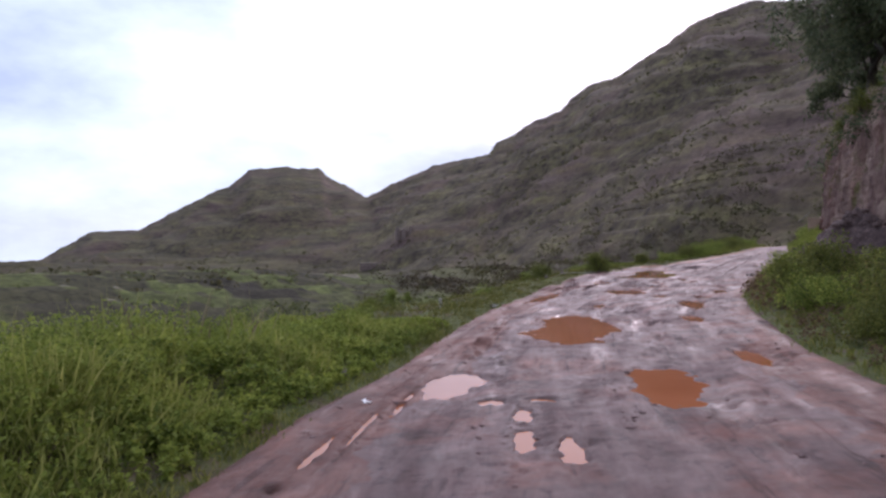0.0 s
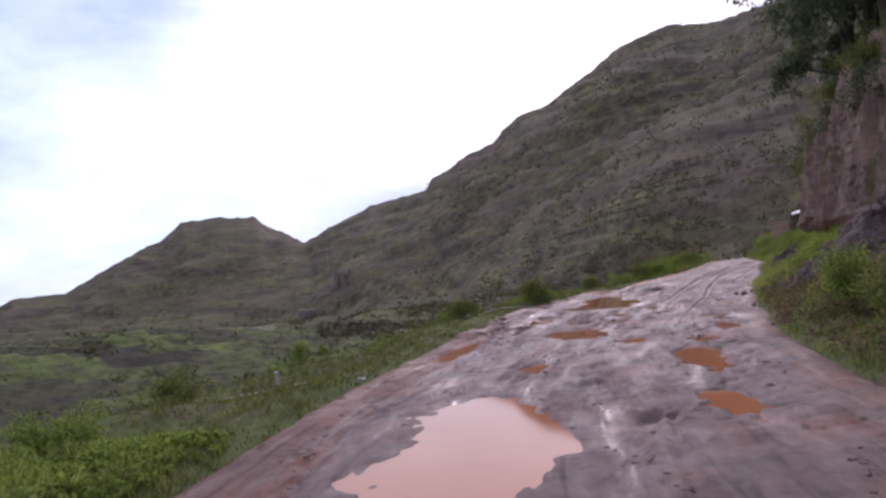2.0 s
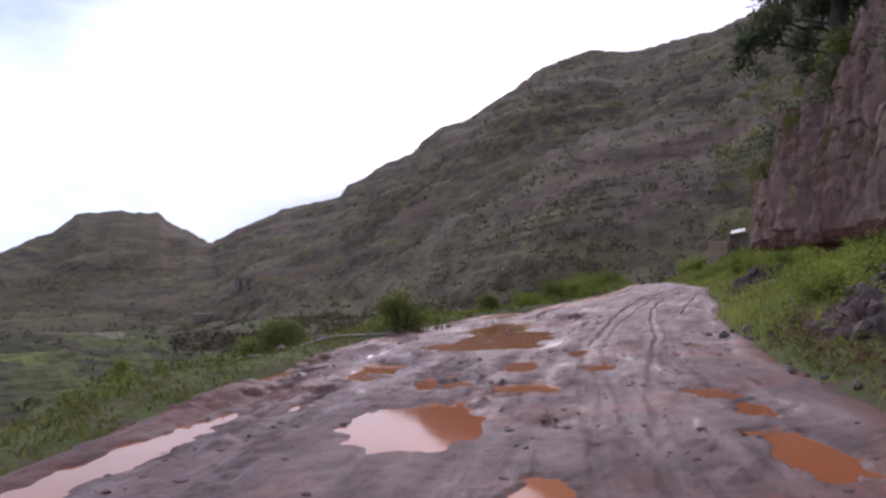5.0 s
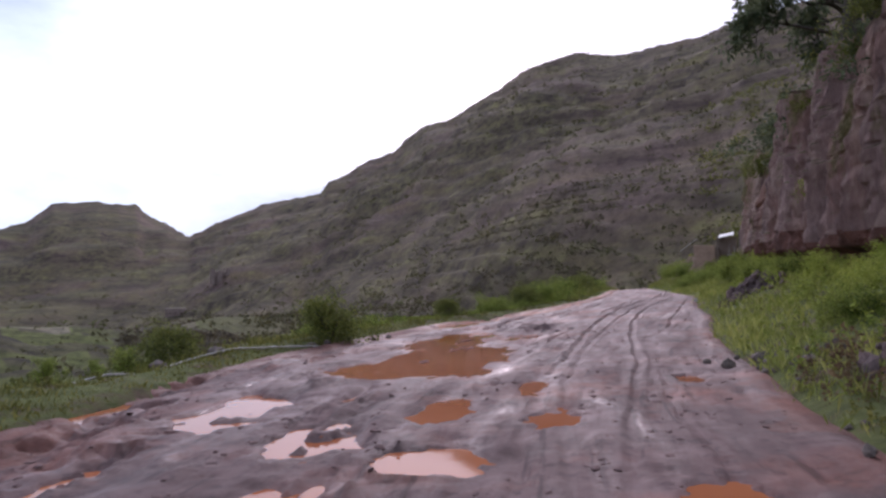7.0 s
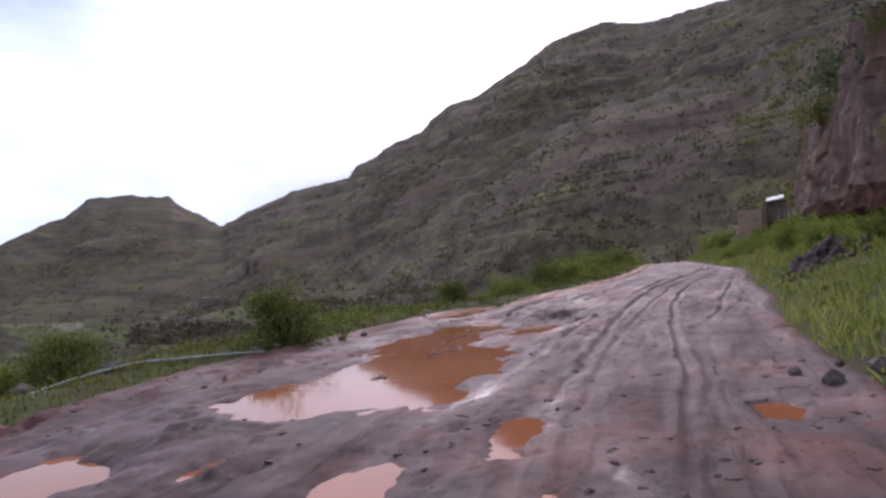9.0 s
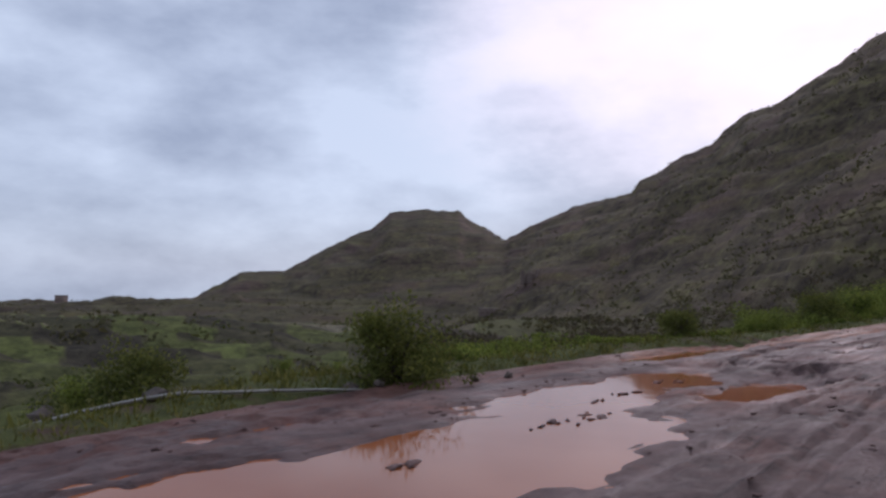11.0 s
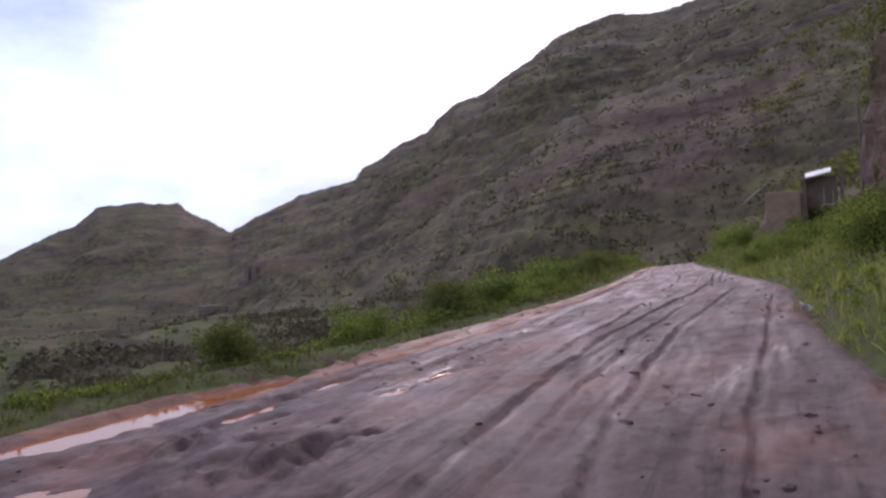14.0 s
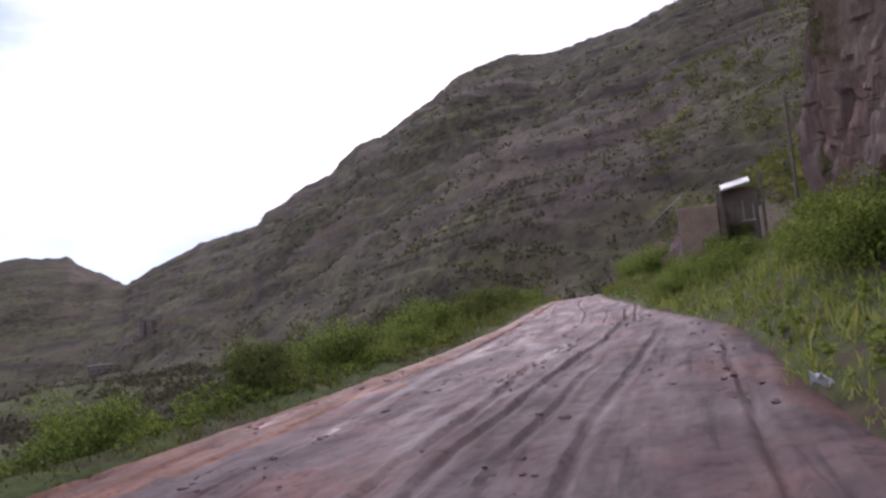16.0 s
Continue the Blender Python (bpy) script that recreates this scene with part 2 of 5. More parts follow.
# ---- materials ----
def material(name, rough=0.8, spec=0.3):
    m = bpy.data.materials.new(name)
    m.use_nodes = True
    n, l = m.node_tree.nodes, m.node_tree.links
    b = n["Principled BSDF"]
    b.inputs["Roughness"].default_value = rough
    b.inputs["Specular IOR Level"].default_value = spec
    return m, n, l, b


def noise_node(n, l, scale, detail=5, rough=0.6, coords="Object", squash=None, distortion=0.0):
    c = n.new("ShaderNodeTexCoord")
    t = n.new("ShaderNodeTexNoise")
    t.inputs["Scale"].default_value, t.inputs["Detail"].default_value, t.inputs["Roughness"].default_value = scale, detail, rough
    t.inputs["Distortion"].default_value = distortion
    src = c.outputs[coords]
    if squash:
        p = n.new("ShaderNodeMapping")
        p.inputs["Scale"].default_value = squash
        l.new(src, p.inputs["Vector"])
        src = p.outputs["Vector"]
    l.new(src, t.inputs["Vector"])
    return t.outputs["Fac"]


def ramp_node(n, l, fac, stops):
    r = n.new("ShaderNodeValToRGB")
    e = r.color_ramp.elements
    while len(e) < len(stops):
        e.new(0.5)
    for k, (p, c) in enumerate(stops):
        e[k].position, e[k].color = p, (*c, 1)
    l.new(fac, r.inputs["Fac"])
    return r.outputs["Color"]


def mix_node(n, l, fac, a, b, how="MIX"):
    m = n.new("ShaderNodeMix")
    m.data_type, m.blend_type = "RGBA", how
    for sock, v in ((m.inputs[0], fac), (m.inputs[6], a), (m.inputs[7], b)):
        if isinstance(v, (int, float)):
            sock.default_value = v
        elif isinstance(v, tuple):
            sock.default_value = (*v, 1)
        else:
            l.new(v, sock)
    return m.outputs[2]


def bump_node(n, l, b, height, strength, distance):
    u = n.new("ShaderNodeBump")
    u.inputs["Strength"].default_value, u.inputs["Distance"].default_value = strength, distance
    l.new(height, u.inputs["Height"])
    l.new(u.outputs["Normal"], b.inputs["Normal"])


def land_material():
    m, n, l, b = material("hillside_scrub", 0.95, 0.1)
    scrub = ramp_node(n, l, noise_node(n, l, 0.22, 8, 0.72), [(0.35, (0.042, 0.031, 0.025)), (0.5, (0.086, 0.066, 0.042)), (0.65, (0.130, 0.113, 0.058))])
    patch = ramp_node(n, l, noise_node(n, l, 0.016, 5, 0.6), [(0.46, (0, 0, 0)), (0.66, (1, 1, 1))])
    earth = ramp_node(n, l, noise_node(n, l, 0.5, 7, 0.72), [(0.35, (0.078, 0.049, 0.043)), (0.65, (0.142, 0.098, 0.076))])
    c = mix_node(n, l, patch, scrub, earth)
    # grass on the flatter treads, bare risers
    g = n.new("ShaderNodeNewGeometry")
    s = n.new("ShaderNodeSeparateXYZ")
    l.new(g.outputs["Normal"], s.inputs["Vector"])
    flat = ramp_node(n, l, s.outputs["Z"], [(0.90, (0, 0, 0)), (0.985, (1, 1, 1))])
    field = ramp_node(n, l, noise_node(n, l, 0.03, 4, 0.6), [(0.38, (0.042, 0.038, 0.023)), (0.54, (0.072, 0.073, 0.032)), (0.70, (0.120, 0.105, 0.055))])
    c = mix_node(n, l, flat, c, mix_node(n, l, 0.4, c, field))
    # growth that follows the contours
    bands = ramp_node(n, l, noise_node(n, l, 1.0, 6, 0.68, squash=(0.025, 0.025, 0.16)), [(0.36, (0.62, 0.60, 0.64)), (0.50, (1, 1, 1)), (0.66, (1.26, 1.32, 1.00))])
    c = mix_node(n, l, 1.0, c, bands, "MULTIPLY")
    # crops and fallow on the valley's treads
    crop, farmed = n.new("ShaderNodeAttribute"), n.new("ShaderNodeAttribute")
    crop.attribute_name, farmed.attribute_name = "crop", "farmed"
    sown = ramp_node(n, l, crop.outputs["Fac"], [(0.0, (0.050, 0.042, 0.032)), (0.30, (0.078, 0.072, 0.038)), (0.46, (0.092, 0.098, 0.037)), (0.64, (0.122, 0.138, 0.045)), (0.82, (0.118, 0.103, 0.060)), (1.0, (0.25, 0.215, 0.165))])
    sown = mix_node(n, l, 1.0, sown, ramp_node(n, l, noise_node(n, l, 0.9, 7, 0.75), [(0.34, (0.42, 0.42, 0.45)), (0.66, (1.4, 1.4, 1.3))]), "MULTIPLY")
    c = mix_node(n, l, farmed.outputs["Fac"], c, sown)
    l.new(c, b.inputs["Base Color"])
    bump_node(n, l, b, noise_node(n, l, 0.35, 8, 0.7), 0.5, 0.9)
    return m


def verge_material():
    """Reddish soil with a thin, patchy cover of green."""
    m, n, l, b = material("verge_soil", 0.95, 0.15)
    soil = ramp_node(n, l, noise_node(n, l, 2.6, 8, 0.72), [(0.34, (0.075, 0.046, 0.036)), (0.66, (0.165, 0.102, 0.078))])
    green = ramp_node(n, l, noise_node(n, l, 3.3, 7, 0.7), [(0.34, (0.066, 0.076, 0.025)), (0.66, (0.135, 0.150, 0.048))])
    cover = ramp_node(n, l, noise_node(n, l, 0.9, 7, 0.7), [(0.36, (0, 0, 0)), (0.50, (1, 1, 1))])
    l.new(mix_node(n, l, cover, soil, green), b.inputs["Base Color"])
    bump_node(n, l, b, noise_node(n, l, 7, 7, 0.75), 0.9, 0.08)
    return m


def mud_material(name, dark, mid, pale, clay):
    """Wet mud: shades dragged along the wheel tracks, glossy sodden films, reddish washes and fine clods."""
    m, n, l, b = material(name, 0.6, 0.2)
    along, across = n.new("ShaderNodeAttribute"), n.new("ShaderNodeAttribute")
    along.attribute_name, across.attribute_name = "along", "across"
    way = n.new("ShaderNodeCombineXYZ")
    l.new(across.outputs["Fac"], way.inputs["X"])
    l.new(along.outputs["Fac"], way.inputs["Y"])

    def dragged(sx, sy, detail, rough, bend=0.3):
        p = n.new("ShaderNodeMapping")
        p.inputs["Scale"].default_value = (sx, sy, 1)
        l.new(way.outputs["Vector"], p.inputs["Vector"])
        t = n.new("ShaderNodeTexNoise")
        t.inputs["Scale"].default_value, t.inputs["Detail"].default_value, t.inputs["Roughness"].default_value, t.inputs["Distortion"].default_value = 1.0, detail, rough, bend
        l.new(p.outputs["Vector"], t.inputs["Vector"])
        return t.outputs["Fac"]

    c = ramp_node(n, l, noise_node(n, l, 1.3, 10, 0.66), [(0.32, dark), (0.5, mid), (0.70, pale)])
    red = ramp_node(n, l, noise_node(n, l, 0.45, 7, 0.68), [(0.50, (0, 0, 0)), (0.68, (1, 1, 1))])
    c = mix_node(n, l, red, c, mix_node(n, l, 0.42, c, clay))
    broad = ramp_node(n, l, dragged(1.1, 0.16, 6, 0.6), [(0.32, (0.72, 0.70, 0.71)), (0.5, (1, 1, 1)), (0.68, (1.22, 1.21, 1.20))])
    c = mix_node(n, l, 1.0, c, broad, "MULTIPLY")
    thin = ramp_node(n, l, dragged(5.5, 0.45, 5, 0.6), [(0.33, (0.52, 0.49, 0.50)), (0.42, (1, 1, 1)), (0.66, (1.10, 1.10, 1.10))])
    c = mix_node(n, l, 1.0, c, thin, "MULTIPLY")
    spots = ramp_node(n, l, noise_node(n, l, 6.5, 5, 0.62), [(0.34, (0.66, 0.64, 0.65)), (0.44, (1, 1, 1)), (0.72, (1.12, 1.11, 1.10))])
    c = mix_node(n, l, 1.0, c, spots, "MULTIPLY")
    l.new(c, b.inputs["Base Color"])
    film = dragged(1.9, 0.42, 7, 0.66, 0.6)
    l.new(ramp_node(n, l, film, [(0.28, (0.22, 0.22, 0.22)), (0.36, (0.46, 0.46, 0.46)), (0.50, (0.62, 0.62, 0.62)), (0.66, (0.80, 0.80, 0.80))]), b.inputs["Roughness"])
    firm = ramp_node(n, l, film, [(0.30, (0.15, 0.15, 0.15)), (0.40, (0.8, 0.8, 0.8))])
    k = n.new("ShaderNodeMath")
    k.operation = "ADD"
    l.new(noise_node(n, l, 13, 9, 0.75), k.inputs[0])
    l.new(dragged(7.0, 1.3, 6, 0.65), k.inputs[1])
    u = n.new("ShaderNodeBump")
    u.inputs["Distance"].default_value = 0.035
    l.new(firm, u.inputs["Strength"])
    l.new(k.outputs[0], u.inputs["Height"])
    l.new(u.outputs["Normal"], b.inputs["Normal"])
    return m


def water_material():
    m, n, l, b = material("muddy_water", 0.06, 0.28)
    c = ramp_node(n, l, noise_node(n, l, 0.5, 3, 0.5), [(0.3, (0.32, 0.095, 0.036)), (0.7, (0.38, 0.130, 0.056))])
    l.new(c, b.inputs["Base Color"])
    b.inputs["IOR"].default_value = 1.33
    bump_node(n, l, b, noise_node(n, l, 3.0, 3, 0.5), 0.04, 0.02)
    return m


def cliff_material():
    """Weathered rock: purple-brown and tan streaks down the face, stained slabs, dry roots and growth in the cracks."""
    m, n, l, b = material("weathered_rock", 0.92, 0.15)
    streak = ramp_node(n, l, noise_node(n, l, 1.5, 11, 0.78, squash=(1, 1, 0.16)), [(0.32, (0.12, 0.076, 0.072)), (0.5, (0.36, 0.235, 0.20)), (0.66, (0.64, 0.46, 0.35))])
    tan = ramp_node(n, l, noise_node(n, l, 0.22, 4, 0.6, squash=(1, 1, 0.4)), [(0.40, (0, 0, 0)), (0.54, (1, 1, 1))])
    c = mix_node(n, l, tan, mix_node(n, l, 0.55, streak, (0.27, 0.165, 0.15)), streak)
    red = ramp_node(n, l, noise_node(n, l, 0.4, 5, 0.6, squash=(1, 1, 0.6)), [(0.50, (0, 0, 0)), (0.66, (1, 1, 1))])
    c = mix_node(n, l, red, c, mix_node(n, l, 0.45, c, (0.36, 0.15, 0.095)))
    pale = ramp_node(n, l, noise_node(n, l, 3.4, 9, 0.75, squash=(1, 1, 0.35)), [(0.60, (0, 0, 0)), (0.70, (1, 1, 1))])
    c = mix_node(n, l, pale, c, (0.46, 0.36, 0.28))
    g = n.new("ShaderNodeNewGeometry")
    s = n.new("ShaderNodeSeparateXYZ")
    l.new(g.outputs["Normal"], s.inputs["Vector"])
    ledge = ramp_node(n, l, s.outputs["Z"], [(0.45, (0, 0, 0)), (0.75, (1, 1, 1))])
    c = mix_node(n, l, ledge, c, (0.15, 0.135, 0.06))
    growth = ramp_node(n, l, noise_node(n, l, 0.5, 8, 0.72, squash=(1, 1, 0.4)), [(0.57, (0, 0, 0)), (0.65, (1, 1, 1))])
    c = mix_node(n, l, growth, c, ramp_node(n, l, noise_node(n, l, 7, 6, 0.7), [(0.35, (0.10, 0.085, 0.035)), (0.65, (0.25, 0.20, 0.09))]))
    l.new(c, b.inputs["Base Color"])
    bump_node(n, l, b, noise_node(n, l, 2.6, 11, 0.8, squash=(1, 1, 0.3)), 0.9, 0.4)
    return m


def leaf_material(name, dark, mid, pale, glow=0.45):
    """Leaves: every leaf its own shade, with light let through."""
    m, n, l, b = material(name, 0.7, 0.12)
    g = n.new("ShaderNodeNewGeometry")
    c = ramp_node(n, l, g.outputs["Random Per Island"], [(0.0, dark), (0.45, mid), (1.0, pale)])
    drift = ramp_node(n, l, noise_node(n, l, 0.7, 3, 0.5), [(0.35, (0.78, 0.8, 0.78)), (0.65, (1.15, 1.1, 1.0))])
    c = mix_node(n, l, 1.0, c, drift, "MULTIPLY")
    l.new(c, b.inputs["Base Color"])
    t = n.new("ShaderNodeBsdfTranslucent")
    l.new(c, t.inputs["Color"])
    mix = n.new("ShaderNodeMixShader")
    mix.inputs[0].default_value = glow
    l.new(b.outputs[0], mix.inputs[1])
    l.new(t.outputs[0], mix.inputs[2])
    l.new(mix.outputs[0], n["Material Output"].inputs["Surface"])
    return m


def plain_material(name, dark, pale, scale, rough=0.85, grain=0.4, size=0.02, spec=0.25):
    """A surface of two shades in grain and blotches, with fine relief."""
    m, n, l, b = material(name, rough, spec)
    c = ramp_node(n, l, noise_node(n, l, scale, 8, 0.7), [(0.32, dark), (0.68, pale)])
    o = n.new("ShaderNodeObjectInfo")
    v = ramp_node(n, l, o.outputs["Random"], [(0.0, (0.7, 0.7, 0.7)), (1.0, (1.25, 1.22, 1.2))])
    l.new(mix_node(n, l, 1.0, c, v, "MULTIPLY"), b.inputs["Base Color"])
    bump_node(n, l, b, noise_node(n, l, scale * 4, 7, 0.7), grain, size)
    return m


WEED = leaf_material("weed_leaves", (0.120, 0.160, 0.032), (0.210, 0.265, 0.052), (0.32, 0.365, 0.082))
GRASS = leaf_material("grass_blades", (0.100, 0.116, 0.028), (0.165, 0.188, 0.044), (0.27, 0.26, 0.09))
BUSH = leaf_material("bush_leaves", (0.079, 0.113, 0.025), (0.169, 0.224, 0.046), (0.313, 0.351, 0.083))
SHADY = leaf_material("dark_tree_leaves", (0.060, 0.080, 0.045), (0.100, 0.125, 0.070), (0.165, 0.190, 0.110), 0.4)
SCRUB = leaf_material("hill_scrub_leaves", (0.062, 0.060, 0.030), (0.096, 0.090, 0.045), (0.140, 0.126, 0.066), 0.35)
PALE_GRASS = leaf_material("pale_grass_blades", (0.185, 0.215, 0.048), (0.275, 0.305, 0.076), (0.38, 0.385, 0.125))
RANK = leaf_material("rank_weed_leaves", (0.175, 0.220, 0.038), (0.280, 0.340, 0.062), (0.40, 0.44, 0.100))
DRY = leaf_material("dry_stalks", (0.16, 0.13, 0.07), (0.24, 0.20, 0.12), (0.34, 0.29, 0.18))
BARK = plain_material("grey_bark", (0.05, 0.04, 0.032), (0.13, 0.11, 0.09), 9)
STONE = plain_material("dark_broken_stone", (0.060, 0.039, 0.037), (0.21, 0.145, 0.132), 6, 0.9)
BROWN_STONE = plain_material("muddy_stone", (0.055, 0.042, 0.036), (0.17, 0.13, 0.11), 6, 0.75)
BLOCK = plain_material("rendered_blockwork", (0.24, 0.16, 0.115), (0.42, 0.29, 0.21), 3, 0.9)
TIN = plain_material("pale_sheet_metal", (0.50, 0.50, 0.50), (0.78, 0.78, 0.76), 2.5, 0.45, 0.15, 0.01)
TIMBER = plain_material("weathered_timber", (0.09, 0.07, 0.055), (0.20, 0.165, 0.13), 7)
PIPE = plain_material("pale_plastic_pipe", (0.30, 0.28, 0.25), (0.46, 0.43, 0.39), 4, 0.5, 0.1, 0.005)
PAPER = plain_material("white_litter", (0.62, 0.62, 0.62), (0.82, 0.82, 0.82), 12, 0.6, 0.1, 0.005)
LAND, VERGE, WATER, CLIFF = land_material(), verge_material(), water_material(), cliff_material()
MUD = mud_material("wet_mud", (0.070, 0.040, 0.037), (0.124, 0.075, 0.070), (0.185, 0.120, 0.113), (0.29, 0.09, 0.05))
RED_MUD = mud_material("red_clay_mud", (0.115, 0.045, 0.028), (0.21, 0.082, 0.046), (0.30, 0.135, 0.083), (0.33, 0.11, 0.045))
GRIT = plain_material("dark_rubble_grit", (0.052, 0.033, 0.032), (0.170, 0.115, 0.106), 5, 0.9, 1.0, 0.12)
RED_EARTH = plain_material("red_earth_band", (0.085, 0.040, 0.032), (0.25, 0.112, 0.082), 1.6, 0.9, 1.0, 0.15)
CLOD = plain_material("mud_clods", (0.085, 0.050, 0.046), (0.20, 0.125, 0.115), 4, 0.85, 0.6, 0.02)
MUD_WALL = plain_material("grey_brown_wall", (0.11, 0.080, 0.062), (0.24, 0.18, 0.14), 2.5, 0.9)
SOIL = mud_material("dark_red_soil", (0.075, 0.032, 0.025), (0.135, 0.060, 0.047), (0.190, 0.092, 0.072), (0.22, 0.07, 0.04))
HEDGE = leaf_material("hedge_leaves", (0.054, 0.066, 0.024), (0.090, 0.106, 0.035), (0.140, 0.152, 0.052), 0.35)
HEDGE_LIGHT = leaf_material("olive_bush_leaves", (0.070, 0.085, 0.024), (0.130, 0.150, 0.038), (0.215, 0.225, 0.062), 0.4)
THICKET = leaf_material("thicket_leaves", (0.050, 0.040, 0.030), (0.085, 0.068, 0.046), (0.125, 0.102, 0.062), 0.3)
OLIVE = leaf_material("olive_weed_leaves", (0.080, 0.086, 0.025), (0.138, 0.144, 0.040), (0.220, 0.208, 0.068))
BROWN_WEED = leaf_material("brown_weed_leaves", (0.085, 0.055, 0.034), (0.145, 0.096, 0.058), (0.215, 0.155, 0.088))
RUIN = plain_material("weathered_stone_wall", (0.15, 0.112, 0.098), (0.26, 0.20, 0.17), 0.6, 0.95)
KNOLL = plain_material("pale_boulders", (0.12, 0.10, 0.085), (0.27, 0.23, 0.195), 0.8, 0.9)

# ---- the large forms ----
def mesh_object(name, verts, faces, mats, smooth=True, parent=None):
    me = bpy.data.meshes.new(name)
    me.from_pydata([tuple(v) for v in verts] if not isinstance(verts, list) else verts, [], faces)
    for k in mats if isinstance(mats, (list, tuple)) else [mats]:
        me.materials.append(k)
    if smooth:
        me.shade_smooth()
    ob = new(name, me)
    ob.parent = parent
    return ob


def grid_faces(rows, cols, wrap=False):
    i, j = np.meshgrid(np.arange(rows - 1), np.arange(cols if wrap else cols - 1), indexing="ij")
    a, b = i * cols + j, i * cols + (j + 1) % cols
    return np.stack([a, b, b + cols, a + cols], -1).reshape(-1, 4).tolist()


def make_ground():
    # rings round the road's middle, close together near it, out to the horizon
    rings = np.r_[np.geomspace(0.6, 60, 150), np.geomspace(60, 1500, 190)[1:], np.geomspace(1500, 4300, 14)[1:]]
    turn = np.radians(np.r_[np.arange(-180, -60, 1.5), np.arange(-60, 62, 0.3), np.arange(62, 180, 1.5)])
    hub = np.array((11.0, 32.0))
    x, y = hub[0] + rings[:, None] * np.sin(turn), hub[1] + rings[:, None] * np.cos(turn)
    z = ground_level(x, y)
    v = np.stack([x.ravel(), y.ravel(), z], 1)
    ob = mesh_object("ground", v, [f[::-1] for f in grid_faces(len(rings), len(turn), True)], [LAND, VERGE])
    ly, off = lane(v[:, 0], v[:, 1])
    close = (off > -table(LEFT_WIDTH, ly) - 9) & (off < table(RIGHT_WIDTH, ly) + 10 - 8 * step_in(ly, 55, 61)) & (ly > -38) & (ly < 110)
    poly = np.array([f[0] for f in grid_faces(len(rings), len(turn), True)])
    ob.data.polygons.foreach_set("material_index", close[poly].astype(np.int32))
    # which crop or fallow stands on each tread of the valley fields
    strip, part = field_strip(v[:, 0], v[:, 1])
    block = np.floor(np.degrees(np.arctan2(v[:, 0] - HUB[0], v[:, 1] - HUB[1])) / 7 + 0.37 * strip)
    crop = 0.5 + 0.5 * value_noise(strip * 5.31 + 0.5, block * 3.77 + 0.5, 66)
    side = np.degrees(np.arctan2(v[:, 0] - HUB[0], v[:, 1] - HUB[1]))
    crop = crop * (0.62 + 0.38 * step_in(side, -30, -17))
    walled = value_noise(v[:, 0] / 20, v[:, 1] / 20, 67) > 0.05
    for name, value in (("crop", np.where(part > 0.84, np.where(walled, 1.0, 0.0), crop)), ("farmed", in_valley(v[:, 0], v[:, 1]))):
        ob.data.attributes.new(name, "FLOAT", "POINT").data.foreach_set("value", value.astype(np.float32))
    return tagged(ob, "scrubby hillsides and terraced valley under the muddy road", "ground", kind="structure")


# puddles: place, half width and half length along the road
PUDDLES = [(3.0, 17.8, 1.05, 2.8), (3.1, 10.0, 0.5, 1.3), (-0.1, 11.4, 0.42, 1.1), (5.1, 11.8, 0.26, 0.8), (6.0, 17.8, 0.3, 1.0), (7.1, 21.2, 0.36, 1.6),
           (6.75, 28.1, 0.78, 1.6), (3.5, 28.2, 0.34, 2.7), (7.1, 24.7, 0.26, 0.65), (8.0, 23.1, 0.28, 0.42), (9.25, 24.9, 0.3, 0.75)]
MORE_PUDDLES = [(4.6, 22.9, 0.22, 0.55), (8.5, 29.8, 0.48, 0.55), (10.2, 27.9, 0.28, 0.42), (10.0, 26.7, 0.2, 0.4), (9.05, 32.0, 0.33, 1.0),
                (10.1, 31.05, 0.27, 0.45), (6.95, 33.4, 0.5, 1.8), (7.5, 31.0, 0.4, 0.7), (10.6, 33.3, 0.2, 0.85), (12.9, 33.1, 0.2, 0.35), (14.1, 46.2, 0.12, 0.7), (14.9, 47.4, 0.11, 0.6), (15.6, 46.2, 0.14, 0.4), (16.3, 47.0, 0.12, 0.5),
                (0.85, 8.5, 0.11, 0.5), (0.75, 7.3, 0.13, 0.55), (1.2, 6.9, 0.12, 0.5), (0.5, 9.6, 0.2, 0.22), (1.2, 9.5, 0.22, 0.12),
                (-0.8, 10.1, 0.05, 0.9), (-1.2, 8.8, 0.05, 0.8), (-1.6, 7.5, 0.05, 0.8), (8.0, 32.0, 0.12, 0.8), (8.25, 33.5, 0.10, 0.8), (5.6, 30.6, 0.12, 1.0), (6.3, 32.2, 0.12, 0.9), (4.9, 33.9, 0.22, 1.3), (7.6, 37.6, 0.24, 1.0)]
# the pool: a wide end, a channel round a mud island, and two arms
POND = [(10.15, 37.3, 1.15, 2.9), (10.95, 40.7, 0.85, 2.2), (12.2, 43.1, 0.8, 1.15), (13.4, 42.2, 0.42, 1.3)]
STRIP = [(12.3, 46.2, 0.36, 1.3), (13.1, 47.6, 0.42, 1.3), (13.9, 48.7, 0.32, 1.2)]


def puddle_frames():
    out = []
    for k, (x, y, a, b) in enumerate(PUDDLES + MORE_PUDDLES + POND + STRIP):
        ly, off = lane([x], [y])
        t = TANGENT[int(np.abs(LINE[:, 1] - ly[0]).argmin())]
        level = float(road_level(ly, off)[0]) - 0.045
        if (x, y, a, b) in POND + STRIP:
            level = -0.02 if (x, y, a, b) in POND else 0.03
        elif a < 0.3:
            level = min(float(road_level(ly + d * b, off - a)[0]) for d in (-1, 0, 1)) - 0.015
        out.append((x, y, a, b, t, level, k))
    return out


PUDDLE_FRAMES = puddle_frames()


